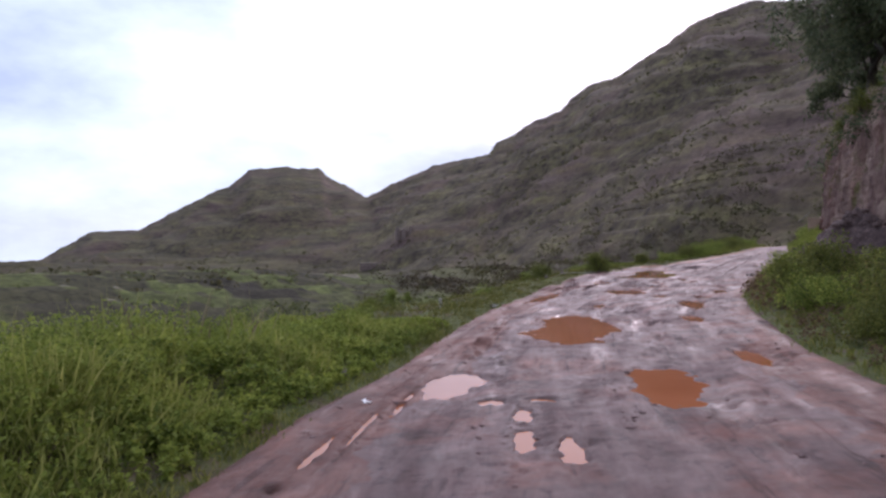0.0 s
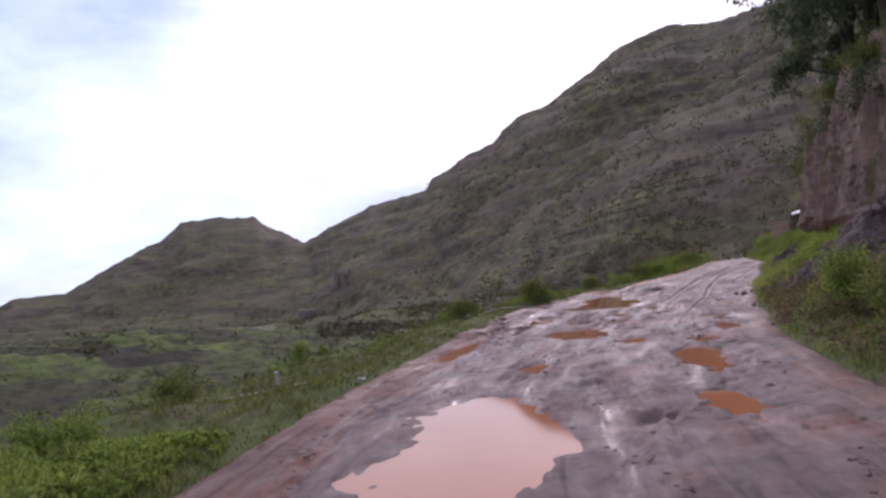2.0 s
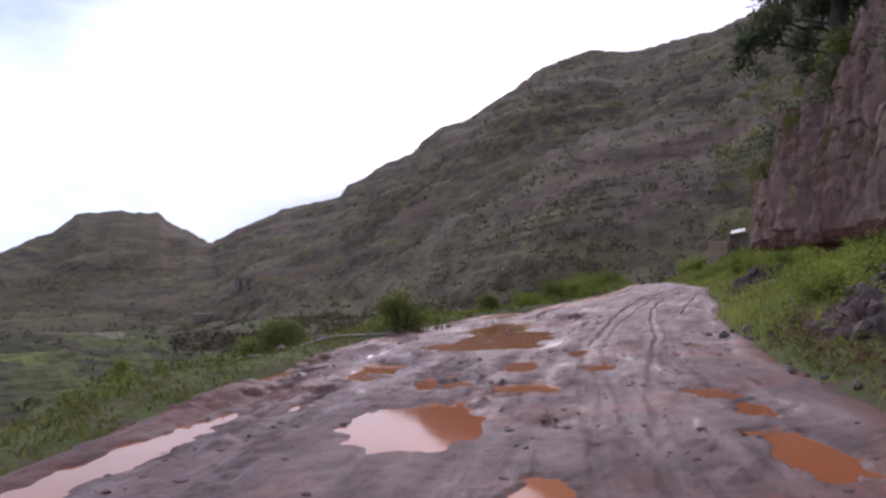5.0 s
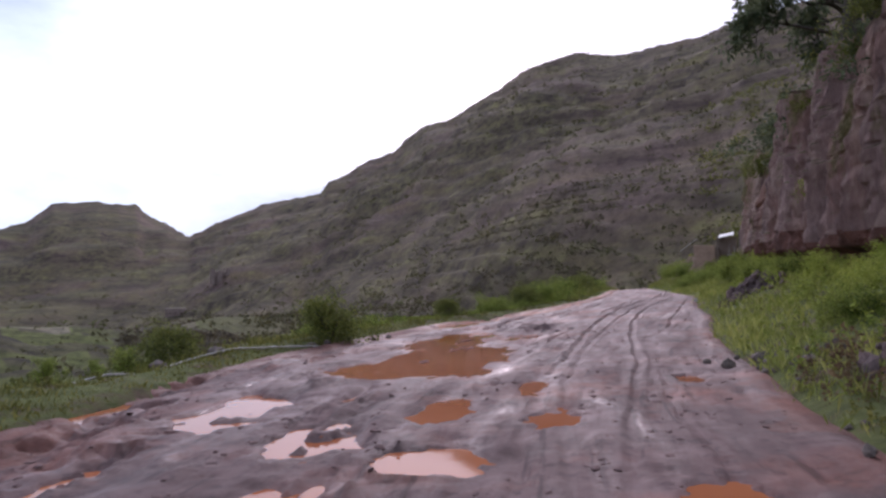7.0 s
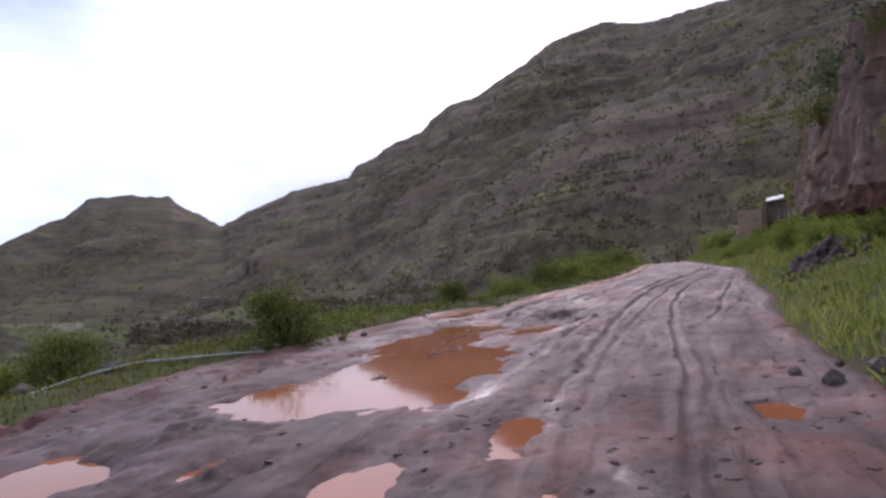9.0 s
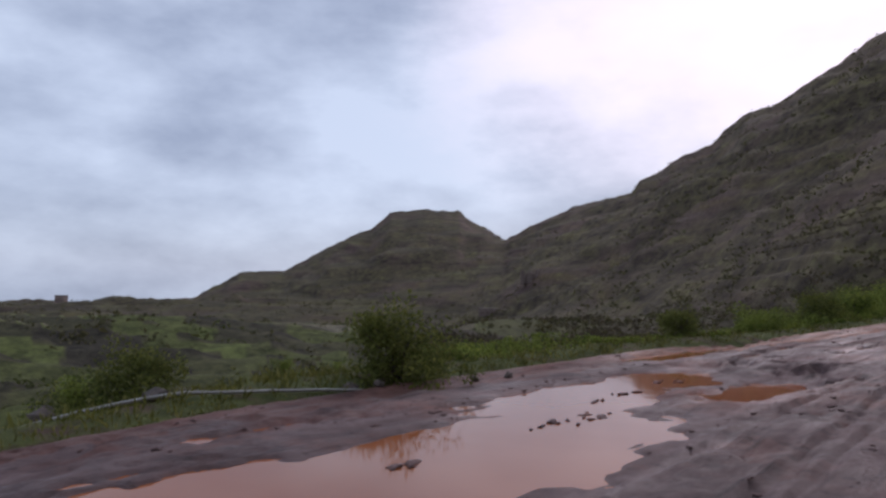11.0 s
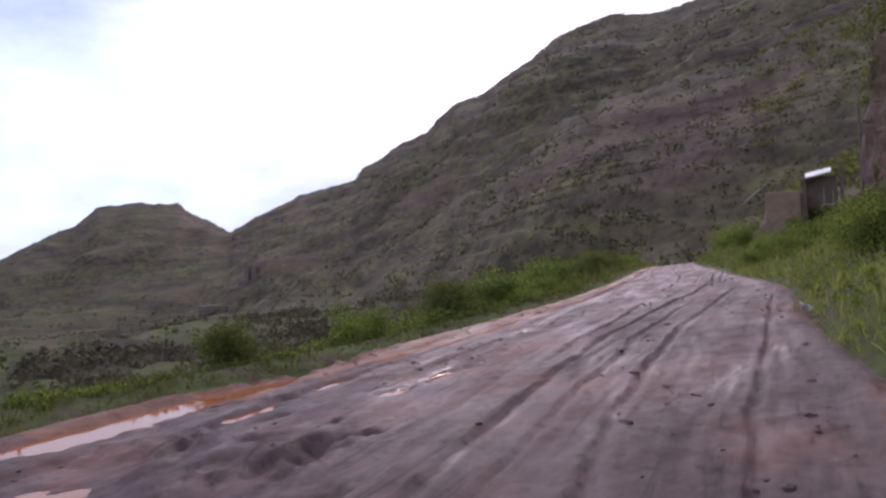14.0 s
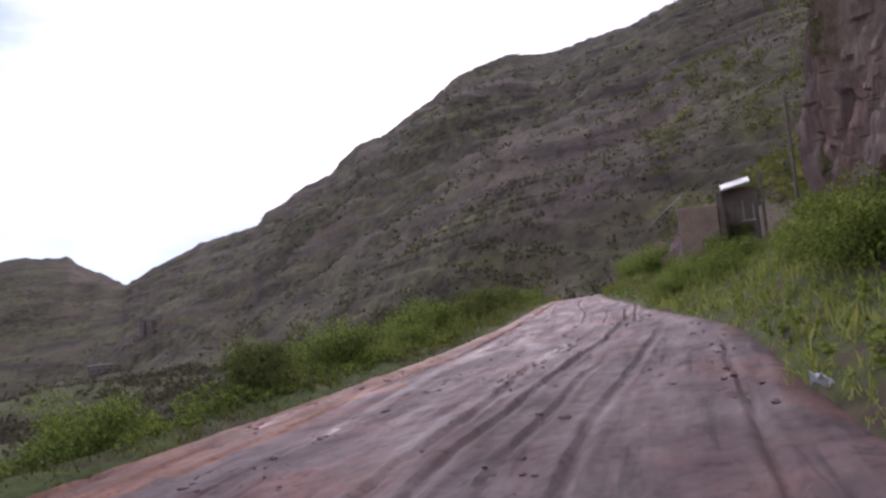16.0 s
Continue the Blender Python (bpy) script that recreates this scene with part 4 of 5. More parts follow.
def make_weeds():
    rng = np.random.default_rng(5)
    # tall weeds on the bank, thinning out along the road
    r, ly, out = strip_roots(rng, 7000, -5, 19, 0.25, 7.0, True)
    clump = 0.55 + 0.30 * value_noise(r[:, 0] / 1.3, r[:, 1] / 1.3, 7) + 0.28 * value_noise(r[:, 0] / 0.55, r[:, 1] / 0.55, 17)
    tall = (0.26 + 0.95 * step_in(out, 0.3, 2.6)) * clump * (1 - 0.55 * step_in(ly, 9, 18)) + 0.06
    v, f = sprigs(rng, r, tall, 34, 0.062)
    tagged(quads_mesh("weeds", v, f, WEED), "dense green leafy weeds on the roadside bank", "weeds", kind="stuff")
    pick = (value_noise(r[:, 0] / 1.7, r[:, 1] / 1.7, 27) > 0.0) & (out > 0.8)
    tagged(quads_mesh("tall_grass", *blades(rng, r[pick], tall[pick] * 1.2 + 0.12, 5), PALE_GRASS), "tall yellow-green grass tufts among the weeds on the bank", "grass", kind="stuff")
    dark = (value_noise(r[:, 0] / 0.9, r[:, 1] / 0.9, 28) > 0.25) & (out > 0.5)
    tagged(quads_mesh("weeds", *sprigs(rng, r[dark], tall[dark] * 0.95, 22, 0.085), BUSH), "dark broad-leaved weeds in clumps on the bank", "weeds", kind="stuff")
    r, ly, out = strip_roots(rng, 8500, 4, 84, 0.1, 10.0, False)
    gap = cliff_side(r[:, 0], r[:, 1])
    gap = np.where((ly > 60) & (out > 3.5), 0, gap)
    gap = np.where((ly < 33) & (value_noise(r[:, 0] / 2.2, r[:, 1] / 2.2, 18) < 0.0), 0, gap)
    r, ly, out = r[gap < -0.2], ly[gap < -0.2], out[gap < -0.2]
    tall = (0.12 + 0.26 * step_in(out, 0.4, 2.2)) * (0.6 + 0.5 * value_noise(r[:, 0] / 1.5, r[:, 1] / 1.5, 8)) + 0.05
    low = ly < 34
    v, f = sprigs(rng, r[low], tall[low] * 1.2, 24, 0.055)
    tagged(quads_mesh("weeds", v, f, OLIVE), "dull olive weeds on the bank below the rubble", "weeds", kind="stuff")
    v, f = sprigs(rng, r[~low], tall[~low], 28, 0.055)
    tagged(quads_mesh("weeds", v, f, WEED), "bright green weeds on the slope below the cliff", "weeds", kind="stuff")
    r, ly, out = strip_roots(rng, 1500, 8, 34, 0.05, 4.5, False)
    patch = value_noise(r[:, 0] / 2.2, r[:, 1] / 2.2, 18) < 0.25
    r, out = r[patch], out[patch]
    v, f = sprigs(rng, r, 0.18 + 0.34 * rng.random(len(r)), 20, 0.07)
    tagged(quads_mesh("weeds", v, f, BROWN_WEED), "brown withered weeds below the rubble and cliff", "weeds", kind="stuff")
    # rank weeds in clumps on the bank under the red band
    r, ly, out = strip_roots(rng, 2600, 27, 54, 1.4, 6.0, False)
    keep = (value_noise(r[:, 0] / 1.5, r[:, 1] / 1.5, 33) > 0.05) & (cliff_side(r[:, 0], r[:, 1]) < -0.6)
    r, ly = r[keep], ly[keep]
    tall = (0.25 + 0.5 * rng.random(len(r))) * (0.8 + 0.4 * value_noise(r[:, 0] / 0.8, r[:, 1] / 0.8, 34))
    v, f = sprigs(rng, r, tall, 26, 0.06)
    tagged(quads_mesh("weeds", v, f, RANK), "tall rank yellow-green weeds on the bank under the cliff", "weeds", kind="stuff")
    # brighter belt of weeds along the verge beyond the pool
    r, ly, out = strip_roots(rng, 3000, 40, 66, 0.45, 4.5, True)
    keep = value_noise(r[:, 0] / 1.6, r[:, 1] / 1.6, 29) > -0.3
    r, ly, out = r[keep], ly[keep], out[keep]
    tall = (0.12 + 0.34 * step_in(out, 0.5, 2.2)) * (0.65 + 0.5 * value_noise(r[:, 0] / 1.2, r[:, 1] / 1.2, 30)) + 0.05
    v, f = sprigs(rng, r, tall, 26, 0.055)
    tagged(quads_mesh("weeds", v, f, BUSH), "green weeds in a belt along the clay verge", "weeds", kind="stuff")
    # lower growth along the valley side
    r, ly, out = strip_roots(rng, 3600, 16, 80, 0.9, 10.0, True)
    keep = value_noise(r[:, 0] / 1.8, r[:, 1] / 1.8, 9) > -0.35
    r, ly, out = r[keep], ly[keep], out[keep]
    tall = 0.12 + 0.30 * step_in(out, 0.5, 3) * rng.random(len(r))
    v, f = sprigs(rng, r, tall, 14, 0.075)
    tagged(quads_mesh("weeds", v, f, OLIVE), "low green weeds along the valley side of the road", "weeds", kind="stuff")


def make_grass():
    rng = np.random.default_rng(6)
    pieces, olive, bank = [], [], []
    for count, y0, y1, a0, a1, left, top in ((3200, -4, 18, 0.0, 2.2, True, 0.16), (7200, 15, 60, 0.0, 3.8, True, 0.13), (1500, 56, 95, 0.2, 3.0, True, 0.32),
                                             (3200, 5, 33, 0.0, 6.0, False, 0.20), (5000, 32, 62, 0.0, 6.0, False, 0.22), (1200, 58, 95, 0.2, 3.0, False, 0.32)):
        r, ly, out = strip_roots(rng, count, y0, y1, a0, a1, left)
        (olive if left and y0 == 15 else bank if y0 == 32 else pieces).append(blades(rng, r, top * (0.4 + 1.3 * rng.random(len(r)) ** 2) * (1 + 0.6 * value_noise(r[:, 0] / 1.1, r[:, 1] / 1.1, 19)), 7))
    tagged(quads_mesh("grass", *joined(olive), OLIVE), "dull olive grass along the valley side of the road", "grass", kind="stuff")
    tagged(quads_mesh("grass", *joined(bank), PALE_GRASS), "yellow-green grass over the bank below the cliff", "grass", kind="stuff")
    tagged(quads_mesh("grass", *joined(pieces), GRASS), "short green grass along both edges of the road", "grass", kind="stuff")
    r, ly, out = strip_roots(rng, 260, -5, 12, 2.0, 7.0, True)
    tagged(quads_mesh("dry_stalks", *blades(rng, r, 1.15 + 0.5 * rng.random(len(r)), 2), DRY), "pale dry seed stalks standing above the weeds", "grass", kind="stuff")


def make_scrub():
    """Small shrubs scattered over the hills and along the field terraces."""
    rng = np.random.default_rng(7)
    n = 30000
    az, r = np.radians(-48 + 100 * rng.random(n)), 38 * (640 / 38) ** rng.random(n) ** 0.8
    x, y = HUB[0] + r * np.sin(az), HUB[1] + r * np.cos(az)
    ly, off = lane(x, y)
    clear = ((off < -table(LEFT_WIDTH, ly) - 7) | (off > table(RIGHT_WIDTH, ly) + 7) | (ly > 108)) & (cliff_side(x, y) < -4) | (r > 130)
    thick = value_noise(x / 22, y / 22, 12) + 0.5 * value_noise(x / 7, y / 7, 13) > -0.25
    clear &= thick & ((in_valley(x, y) < 0.5) | (rng.random(n) < 0.15))
    x, y, r = x[clear], y[clear], r[clear]
    roots = on_ground(x, y, 0.15)
    size = (0.3 + 0.8 * rng.random(len(x)) ** 2.5) * (1.0 + 0.005 * np.minimum(r, 320))
    per = 10
    k = np.repeat(np.arange(len(x)), per)
    ball = rng.normal(size=(len(k), 3))
    ball = unit(ball) * rng.random(len(k))[:, None] ** 0.4
    ball[:, 2] = np.abs(ball[:, 2]) * 0.8
    at = roots[k] + ball * size[k][:, None] * (0.6, 0.6, 0.75)
    long = size[k] * (0.25 + 0.3 * rng.random(len(k)))
    v, f = leaves(rng, at, unit(ball + rng.normal(size=(len(k), 3)) * 0.7), long, long * 0.7, 0.2 * rng.random(len(k)))
    tagged(quads_mesh("hillside_shrubs", v, f, SCRUB), "dark green shrubs dotted over the stony hillside", "shrubs", kind="stuff")
    # rows of dark bushes on the banks between the valley fields
    n = 5400
    az, r = np.radians(-58 + 66 * rng.random(n)), 24 * (300 / 24) ** rng.random(n)
    x, y = HUB[0] + r * np.sin(az), HUB[1] + r * np.cos(az)
    ly, off = lane(x, y)
    edge = field_strip(x, y)[1]
    ok = (off < -table(LEFT_WIDTH, ly) - 7) & ((edge > 0.78) | (value_noise(x / 15, y / 15, 24) > 0.6)) & (value_noise(x / 9, y / 9, 25) > -0.2)
    roots = on_ground(x[ok], y[ok], 0.15)
    size = (0.28 + 0.6 * rng.random(len(roots)) ** 2.5) * (1 + 0.004 * r[ok])
    k = np.repeat(np.arange(len(roots)), 30)
    ball = unit(rng.normal(size=(len(k), 3))) * rng.random(len(k))[:, None] ** 0.4
    ball[:, 2] = np.abs(ball[:, 2])
    at = roots[k] + ball * size[k][:, None] * (0.95, 0.95, 0.8)
    long = size[k] * (0.18 + 0.2 * rng.random(len(k)))
    v, f = leaves(rng, at, unit(ball + rng.normal(size=(len(k), 3)) * 0.7), long, long * 0.7, 0.2 * rng.random(len(k)))
    tagged(quads_mesh("field_hedges", v, f, HEDGE), "dark olive hedge bushes on the banks between fields", "shrubs", kind="stuff")
    # olive bushes on the nearer slope above the bend
    n = 5200
    az, r = np.radians(6 + 42 * rng.random(n)), 46 + 190 * rng.random(n) ** 1.2
    x, y = HUB[0] + r * np.sin(az), HUB[1] + r * np.cos(az)
    ly, off = lane(x, y)
    ok = (off > table(RIGHT_WIDTH, ly) + 6) & (cliff_side(x, y) < -4) & (value_noise(x / 9, y / 9, 16) > -0.2)
    roots = on_ground(x[ok], y[ok], 0.15)
    size = 0.6 + 2.0 * rng.random(len(roots)) ** 2.4
    k = np.repeat(np.arange(len(roots)), 40)
    ball = unit(rng.normal(size=(len(k), 3))) * rng.random(len(k))[:, None] ** 0.4
    ball[:, 2] = np.abs(ball[:, 2])
    at = roots[k] + ball * size[k][:, None] * (0.9, 0.9, 0.7)
    long = size[k] * (0.14 + 0.16 * rng.random(len(k)))
    v, f = leaves(rng, at, unit(ball + rng.normal(size=(len(k), 3)) * 0.7), long, long * 0.7, 0.2 * rng.random(len(k)))
    tagged(quads_mesh("hillside_bushes", v, f, OLIVE), "olive green bushes clumped on the slope above the bend", "shrubs", kind="stuff")
    # brown thicket over the foot of the hill, beyond the bend
    n = 11000
    az, r = np.radians(-14 + 46 * rng.random(n)), 58 + 120 * rng.random(n) ** 1.5
    x, y = HUB[0] + r * np.sin(az), HUB[1] + r * np.cos(az)
    ly, off = lane(x, y)
    ok = ((off < -table(LEFT_WIDTH, ly) - 5) | (off > table(RIGHT_WIDTH, ly) + 5)) & (cliff_side(x, y) < -4) & (value_noise(x / 16, y / 16, 14) + 0.6 * value_noise(x / 6, y / 6, 15) > -0.1)
    roots = on_ground(x[ok], y[ok], 0.15)
    size = 0.5 + 0.9 * rng.random(len(roots)) ** 2
    k = np.repeat(np.arange(len(roots)), 18)
    ball = unit(rng.normal(size=(len(k), 3))) * rng.random(len(k))[:, None] ** 0.4
    ball[:, 2] = np.abs(ball[:, 2])
    at = roots[k] + ball * size[k][:, None] * (0.8, 0.8, 0.8)
    long = size[k] * (0.18 + 0.22 * rng.random(len(k)))
    v, f = leaves(rng, at, unit(ball + rng.normal(size=(len(k), 3)) * 0.7), long, long * 0.7, 0.2 * rng.random(len(k)))
    tagged(quads_mesh("thicket", v, f, THICKET), "dark brown thicket over the foot of the hill", "shrubs", kind="stuff")


def tube(points, radii, sides=6):
    """A tapering tube along points, as rows of corners and quads."""
    p = np.array(points, float)
    d = unit(np.gradient(p, axis=0))
    a = unit(np.cross(d, (0.31, 0.52, 0.8)))
    b = np.cross(d, a)
    w = np.linspace(0, 2 * np.pi, sides, endpoint=False)
    v = p[:, None] + np.asarray(radii)[:, None, None] * (np.cos(w)[None, :, None] * a[:, None] + np.sin(w)[None, :, None] * b[:, None])
    return v.reshape(-1, 3), np.array(grid_faces(len(p), sides, True))


def bush(seed, tall, wide, leaf, count, leaf_mat, label):
    """A shrub: a few bent stems from the root and a ragged crown of leaves in clumps."""
    rng = np.random.default_rng(seed)
    root = new("bush")
    heads = []
    for _ in range(7):
        w, lean = rng.random() * 6.28, 0.25 + 0.75 * rng.random()
        end = np.array((math.cos(w) * wide * 0.42 * lean, math.sin(w) * wide * 0.42 * lean, tall * (0.45 + 0.4 * rng.random())))
        u = np.linspace(0, 1, 6)[:, None]
        line = end * u * (1, 1, 1) + np.array((0, 0, 1)) * (u * (1 - u)) * tall * 0.35 + rng.normal(size=(6, 3)) * 0.02 * u
        quads_mesh("stem", *tube(line, np.linspace(0.022, 0.006, 6) * tall), BARK, root, True)
        heads += [line[-1], line[3] + rng.normal(size=3) * wide * 0.08]
    low = np.abs(rng.normal(size=(16, 1))) * (0, 0, tall * 0.22) + rng.normal(size=(16, 3)) * (wide * 0.30, wide * 0.30, 0) + (0, 0, tall * 0.1)
    extra = rng.normal(size=(12, 3)) * (wide * 0.22, wide * 0.22, tall * 0.2) + (0, 0, tall * 0.48)
    heads = np.vstack([np.array(heads), extra, low])
    size = wide * (0.13 + 0.13 * rng.random(len(heads)))
    k = rng.integers(0, len(heads), count)
    ball = unit(rng.normal(size=(count, 3))) * rng.random(count)[:, None] ** 0.45
    at = heads[k] + ball * size[k][:, None] * (1, 1, 0.85)
    at[:, 2] = np.maximum(at[:, 2], 0.03)
    long = leaf * (0.55 + 0.9 * rng.random(count))
    v, f = leaves(rng, at, unit(ball + rng.normal(size=(count, 3)) * 0.6 + (0, 0, 0.25)), long, long * 0.5, 0.3 * rng.random(count))
    quads_mesh("foliage", v, f, leaf_mat, root)
    return tagged(root, label, "bush")


def put(ob, x, y, turn, size, sink=0.05):
    z = float(ground_level([x], [y])[0]) - sink
    return pose(x, y, z, 0, 0, turn) @ Matrix.Scale(size, 4)


def make_bushes():
    leafy = bush(11, 1.3, 1.6, 0.066, 6500, HEDGE_LIGHT, "rounded olive green bush on the road verge")
    loose = bush(12, 1.0, 1.7, 0.064, 6500, BUSH, "low spreading green bush on the verge")
    upright = bush(13, 1.6, 1.4, 0.07, 5500, BUSH, "upright dark green bush by the roadside")
    rank = bush(15, 1.05, 1.9, 0.06, 6500, RANK, "rank yellow-green bush on the bank under the cliff")
    brushy = bush(14, 2.2, 3.0, 0.11, 6500, SCRUB, "large dark brown-green bush below the hillside")
    rng = random.Random(4)
    places = [(loose, 24.4, 49.4, 0.8), (loose, 25.3, 50.6, 0.85), (loose, 24.9, 49.2, 0.8), (loose, 26.0, 51.6, 0.75), (leafy, 27.6, 53.4, 0.7), (leafy, 8.2, 41.6, 1.02), (leafy, 4.7, 40.1, 0.85), (upright, 3.9, 40.0, 0.6)]
    for ly, out, size in ((48, 1.6, 0.7), (50.5, 1.5, 0.8), (53, 1.5, 0.85), (55.5, 1.6, 1.0), (58, 1.3, 0.8), (60.5, 1.7, 1.1), (64, 1.3, 0.9), (67, 1.6, 1.1), (71, 1.3, 0.9), (75, 1.6, 1.2), (80, 1.4, 1.1), (86, 1.6, 1.2),
                          (34, 4.2, 0.75), (29, 4.6, 0.7), (24, 5.0, 0.8), (19, 3.4, 0.8), (44, 3.8, 0.8), (13, 4.2, 0.8)):
        x, y = lane_place(np.array([ly]), np.array([-table(LEFT_WIDTH, ly) - out]))
        places.append((rng.choice((leafy, loose, loose)), float(x[0]), float(y[0]), size))
    for ly, out, size in ((63, 3.2, 0.7), (66, 4.5, 1.0), (69.5, 3.4, 0.8), (72, 5.5, 1.1), (75, 3.4, 0.9), (79, 5.0, 1.2), (84, 3.6, 1.0), (90, 4.5, 1.2), (60, 5.2, 0.7)):
        x, y = lane_place(np.array([ly]), np.array([-table(LEFT_WIDTH, ly) - out]))
        places.append((brushy, float(x[0]), float(y[0]), size))
    for ly, out, size in ((31.5, 3.0, 0.8), (33, 3.8, 0.95), (34.6, 2.6, 0.85), (36.2, 3.9, 1.0), (38, 2.7, 0.7), (40, 3.6, 0.85), (42.5, 2.6, 0.75), (45, 3.4, 0.9), (47.5, 2.9, 0.9), (49.5, 2.2, 0.8), (52, 2.6, 0.9), (54.5, 2.4, 0.75)):
        x, y = lane_place(np.array([ly]), np.array([table(RIGHT_WIDTH, ly) + out]))
        places.append((rank, float(x[0]), float(y[0]), size))
    places += [(loose, 28.6, 59.4, 0.75), (loose, 29.6, 60.3, 0.8), (leafy, 30.7, 60.9, 0.7), (loose, 27.7, 58.8, 0.6), (leafy, 31.8, 61.4, 0.7), (loose, 29.2, 58.2, 0.8)]
    for ly, out, size in ((9.5, 1.9, 0.9), (12.5, 1.3, 0.85), (14.5, 2.4, 1.15), (16.5, 1.2, 0.95), (19, 1.1, 1.0), (21, 2.2, 1.2), (23.5, 1.2, 0.8), (33.5, 2.2, 0.9), (35.8, 3.0, 1.0), (37, 1.8, 0.6), (45.5, 2.2, 0.7), (48, 1.8, 0.75),
                          (55, 1.6, 0.6), (59, 1.4, 0.6), (66, 2.0, 0.7), (72, 2.2, 1.2), (78, 2.0, 1.1), (85, 2.2, 1.3)):
        x, y = lane_place(np.array([ly]), np.array([table(RIGHT_WIDTH, ly) + out]))
        places.append((loose if ly > 30 else rng.choice((leafy, loose, upright)), float(x[0]), float(y[0]), size))
    for k in range(26):
        ly, out = 12 + 56 * rng.random(), 7 + 24 * rng.random()
        x, y = lane_place(np.array([ly]), np.array([-table(LEFT_WIDTH, ly) - out]))
        places.append((rng.choice((leafy, upright, upright)), float(x[0]), float(y[0]), 0.6 + 0.7 * rng.random()))
    used = set()
    for ob, x, y, size in places:
        m = put(ob, x, y, rng.random() * 360, size)
        if ob not in used:
            used.add(ob)
            ob.matrix_basis = m
            continue
        made = copy_thing(ob, Matrix())
        made.matrix_basis = m
    for ob in (leafy, loose, upright, brushy, rank):
        tagged(ob, group="roadside bushes")
    for ob in list(scene.collection.objects):
        if ob.name.startswith("bush") and ob.parent is None:
            tagged(ob, group="roadside bushes")


def limb(rng, start, way, long, thick, depth, wood, ends):
    u = np.linspace(0, 1, 7)[:, None]
    bend = rng.normal(size=3) * long * 0.16
    line = start + way * long * u + bend * u ** 2 + np.array((0, 0, -0.10 * long)) * u ** 2
    wood.append(tube(line, thick * np.linspace(1, 0.5, 7), 7))
    ends.append(line[-1])
    if depth:
        for _ in range(3 if depth > 1 else 4):
            k = rng.integers(3, 7)
            turn = unit((way + rng.normal(size=3) * 0.62)[None])[0]
            limb(rng, line[k], turn, long * (0.55 + 0.2 * rng.random()), thick * 0.5, depth - 1, wood, ends)


def tree(seed, tall, wide, count, leaf_mat, label):
    rng = np.random.default_rng(seed)
    root = new("tree")
    wood, ends = [], []
    u = np.linspace(0, 1, 9)[:, None]
    line = np.array((0.35, -0.2, tall * 0.62)) * u + rng.normal(size=(9, 3)) * 0.04 * u
    wood.append(tube(line, tall * np.linspace(0.032, 0.02, 9), 9))
    for q in range(7):
        w = q * 0.9 + rng.random()
        way = unit(np.array([(math.cos(w) * 0.8, math.sin(w) * 0.8, 0.35 + 0.7 * rng.random())]))[0]
        limb(rng, line[5 + q % 4], way, wide * (0.30 + 0.15 * rng.random()), tall * 0.011, 2, wood, ends)
    v, f = joined(wood)
    quads_mesh("trunk", v, f, BARK, root, True)
    ends = np.array(ends)
    k = rng.integers(0, len(ends), count)
    ball = unit(rng.normal(size=(count, 3))) * rng.random(count)[:, None] ** 0.5
    at = ends[k] + ball * (0.25 + 0.3 * rng.random(count))[:, None] * wide * 0.16
    long = 0.24 * (0.6 + 0.8 * rng.random(count))
    v, f = leaves(rng, at, unit(ball + rng.normal(size=(count, 3)) * 0.6 + (0, 0, -0.2)), long, long * 0.45, 0.5 * rng.random(count))
    quads_mesh("crown", v, f, leaf_mat, root)
    return tagged(root, label, "tree")


def make_trees():
    for seed, x, y, tall, wide, turn in ((31, 24.7, 43.6, 10.5, 7.5, 0), (32, 26.8, 45.6, 8.5, 5.4, 130), (33, 23.4, 38.2, 9.5, 8.0, 220), (34, 21.6, 33.2, 9.5, 8.5, 60),
                                         (35, 20.2, 28.0, 9.0, 8.5, 300), (36, 24.2, 41.2, 10.0, 7.5, 20), (37, 22.4, 35.6, 9.0, 7.5, 170)):
        t = tree(seed, tall, wide, 6500, SHADY, "dark leafy tree growing on the cliff top")
        t.matrix_basis = pose(x, y, float(ground_level([x], [y])[0]) - 0.15, 0, 0, turn)
        tagged(t, group="cliff-top trees")
    shaggy = bush(41, 1.5, 2.4, 0.16, 2200, SHADY, "dark shrub hanging over the cliff edge")
    first = True
    for k in range(26):
        i = int((0.22 + 0.60 * k / 25) * len(FOOT))
        x, y = FOOT[i] + np.array((2.6, -1.3)) - (1.2 * (k % 2), 0)
        m = pose(float(x), float(y), float(ground_level([x], [y])[0]) - 0.1, 0, 0, k * 77) @ Matrix.Scale(0.7 + 0.12 * (k % 4), 4)
        ob = shaggy if first else copy_thing(shaggy, Matrix())
        ob.matrix_basis = m
        tagged(ob, group="shrubs on the cliff top")
        first = False
    trailing = bush(42, 0.9, 1.5, 0.07, 2600, HEDGE_LIGHT, "olive growth trailing over the cliff's broken edge")
    for k in range(22):
        i = int((0.40 + 0.50 * k / 21) * len(FOOT))
        x, y = FOOT[i] + np.array((0.75, -0.4)) * (1.0 + 0.5 * (k % 3))
        tall = float(np.interp(FOOT[i, 1], CLIFF_TOP_AT, CLIFF_TOP))
        ob = trailing if k == 0 else copy_thing(trailing, Matrix())
        ob.matrix_basis = pose(float(x), float(y), float(table(FOOT_HEIGHT, FOOT[i, 1])) + tall - 0.45 - 0.35 * (k % 2), 0, 0, k * 67) @ Matrix.Scale(0.6 + 0.16 * (k % 4), 4)
        tagged(ob, group="growth along the cliff edge")


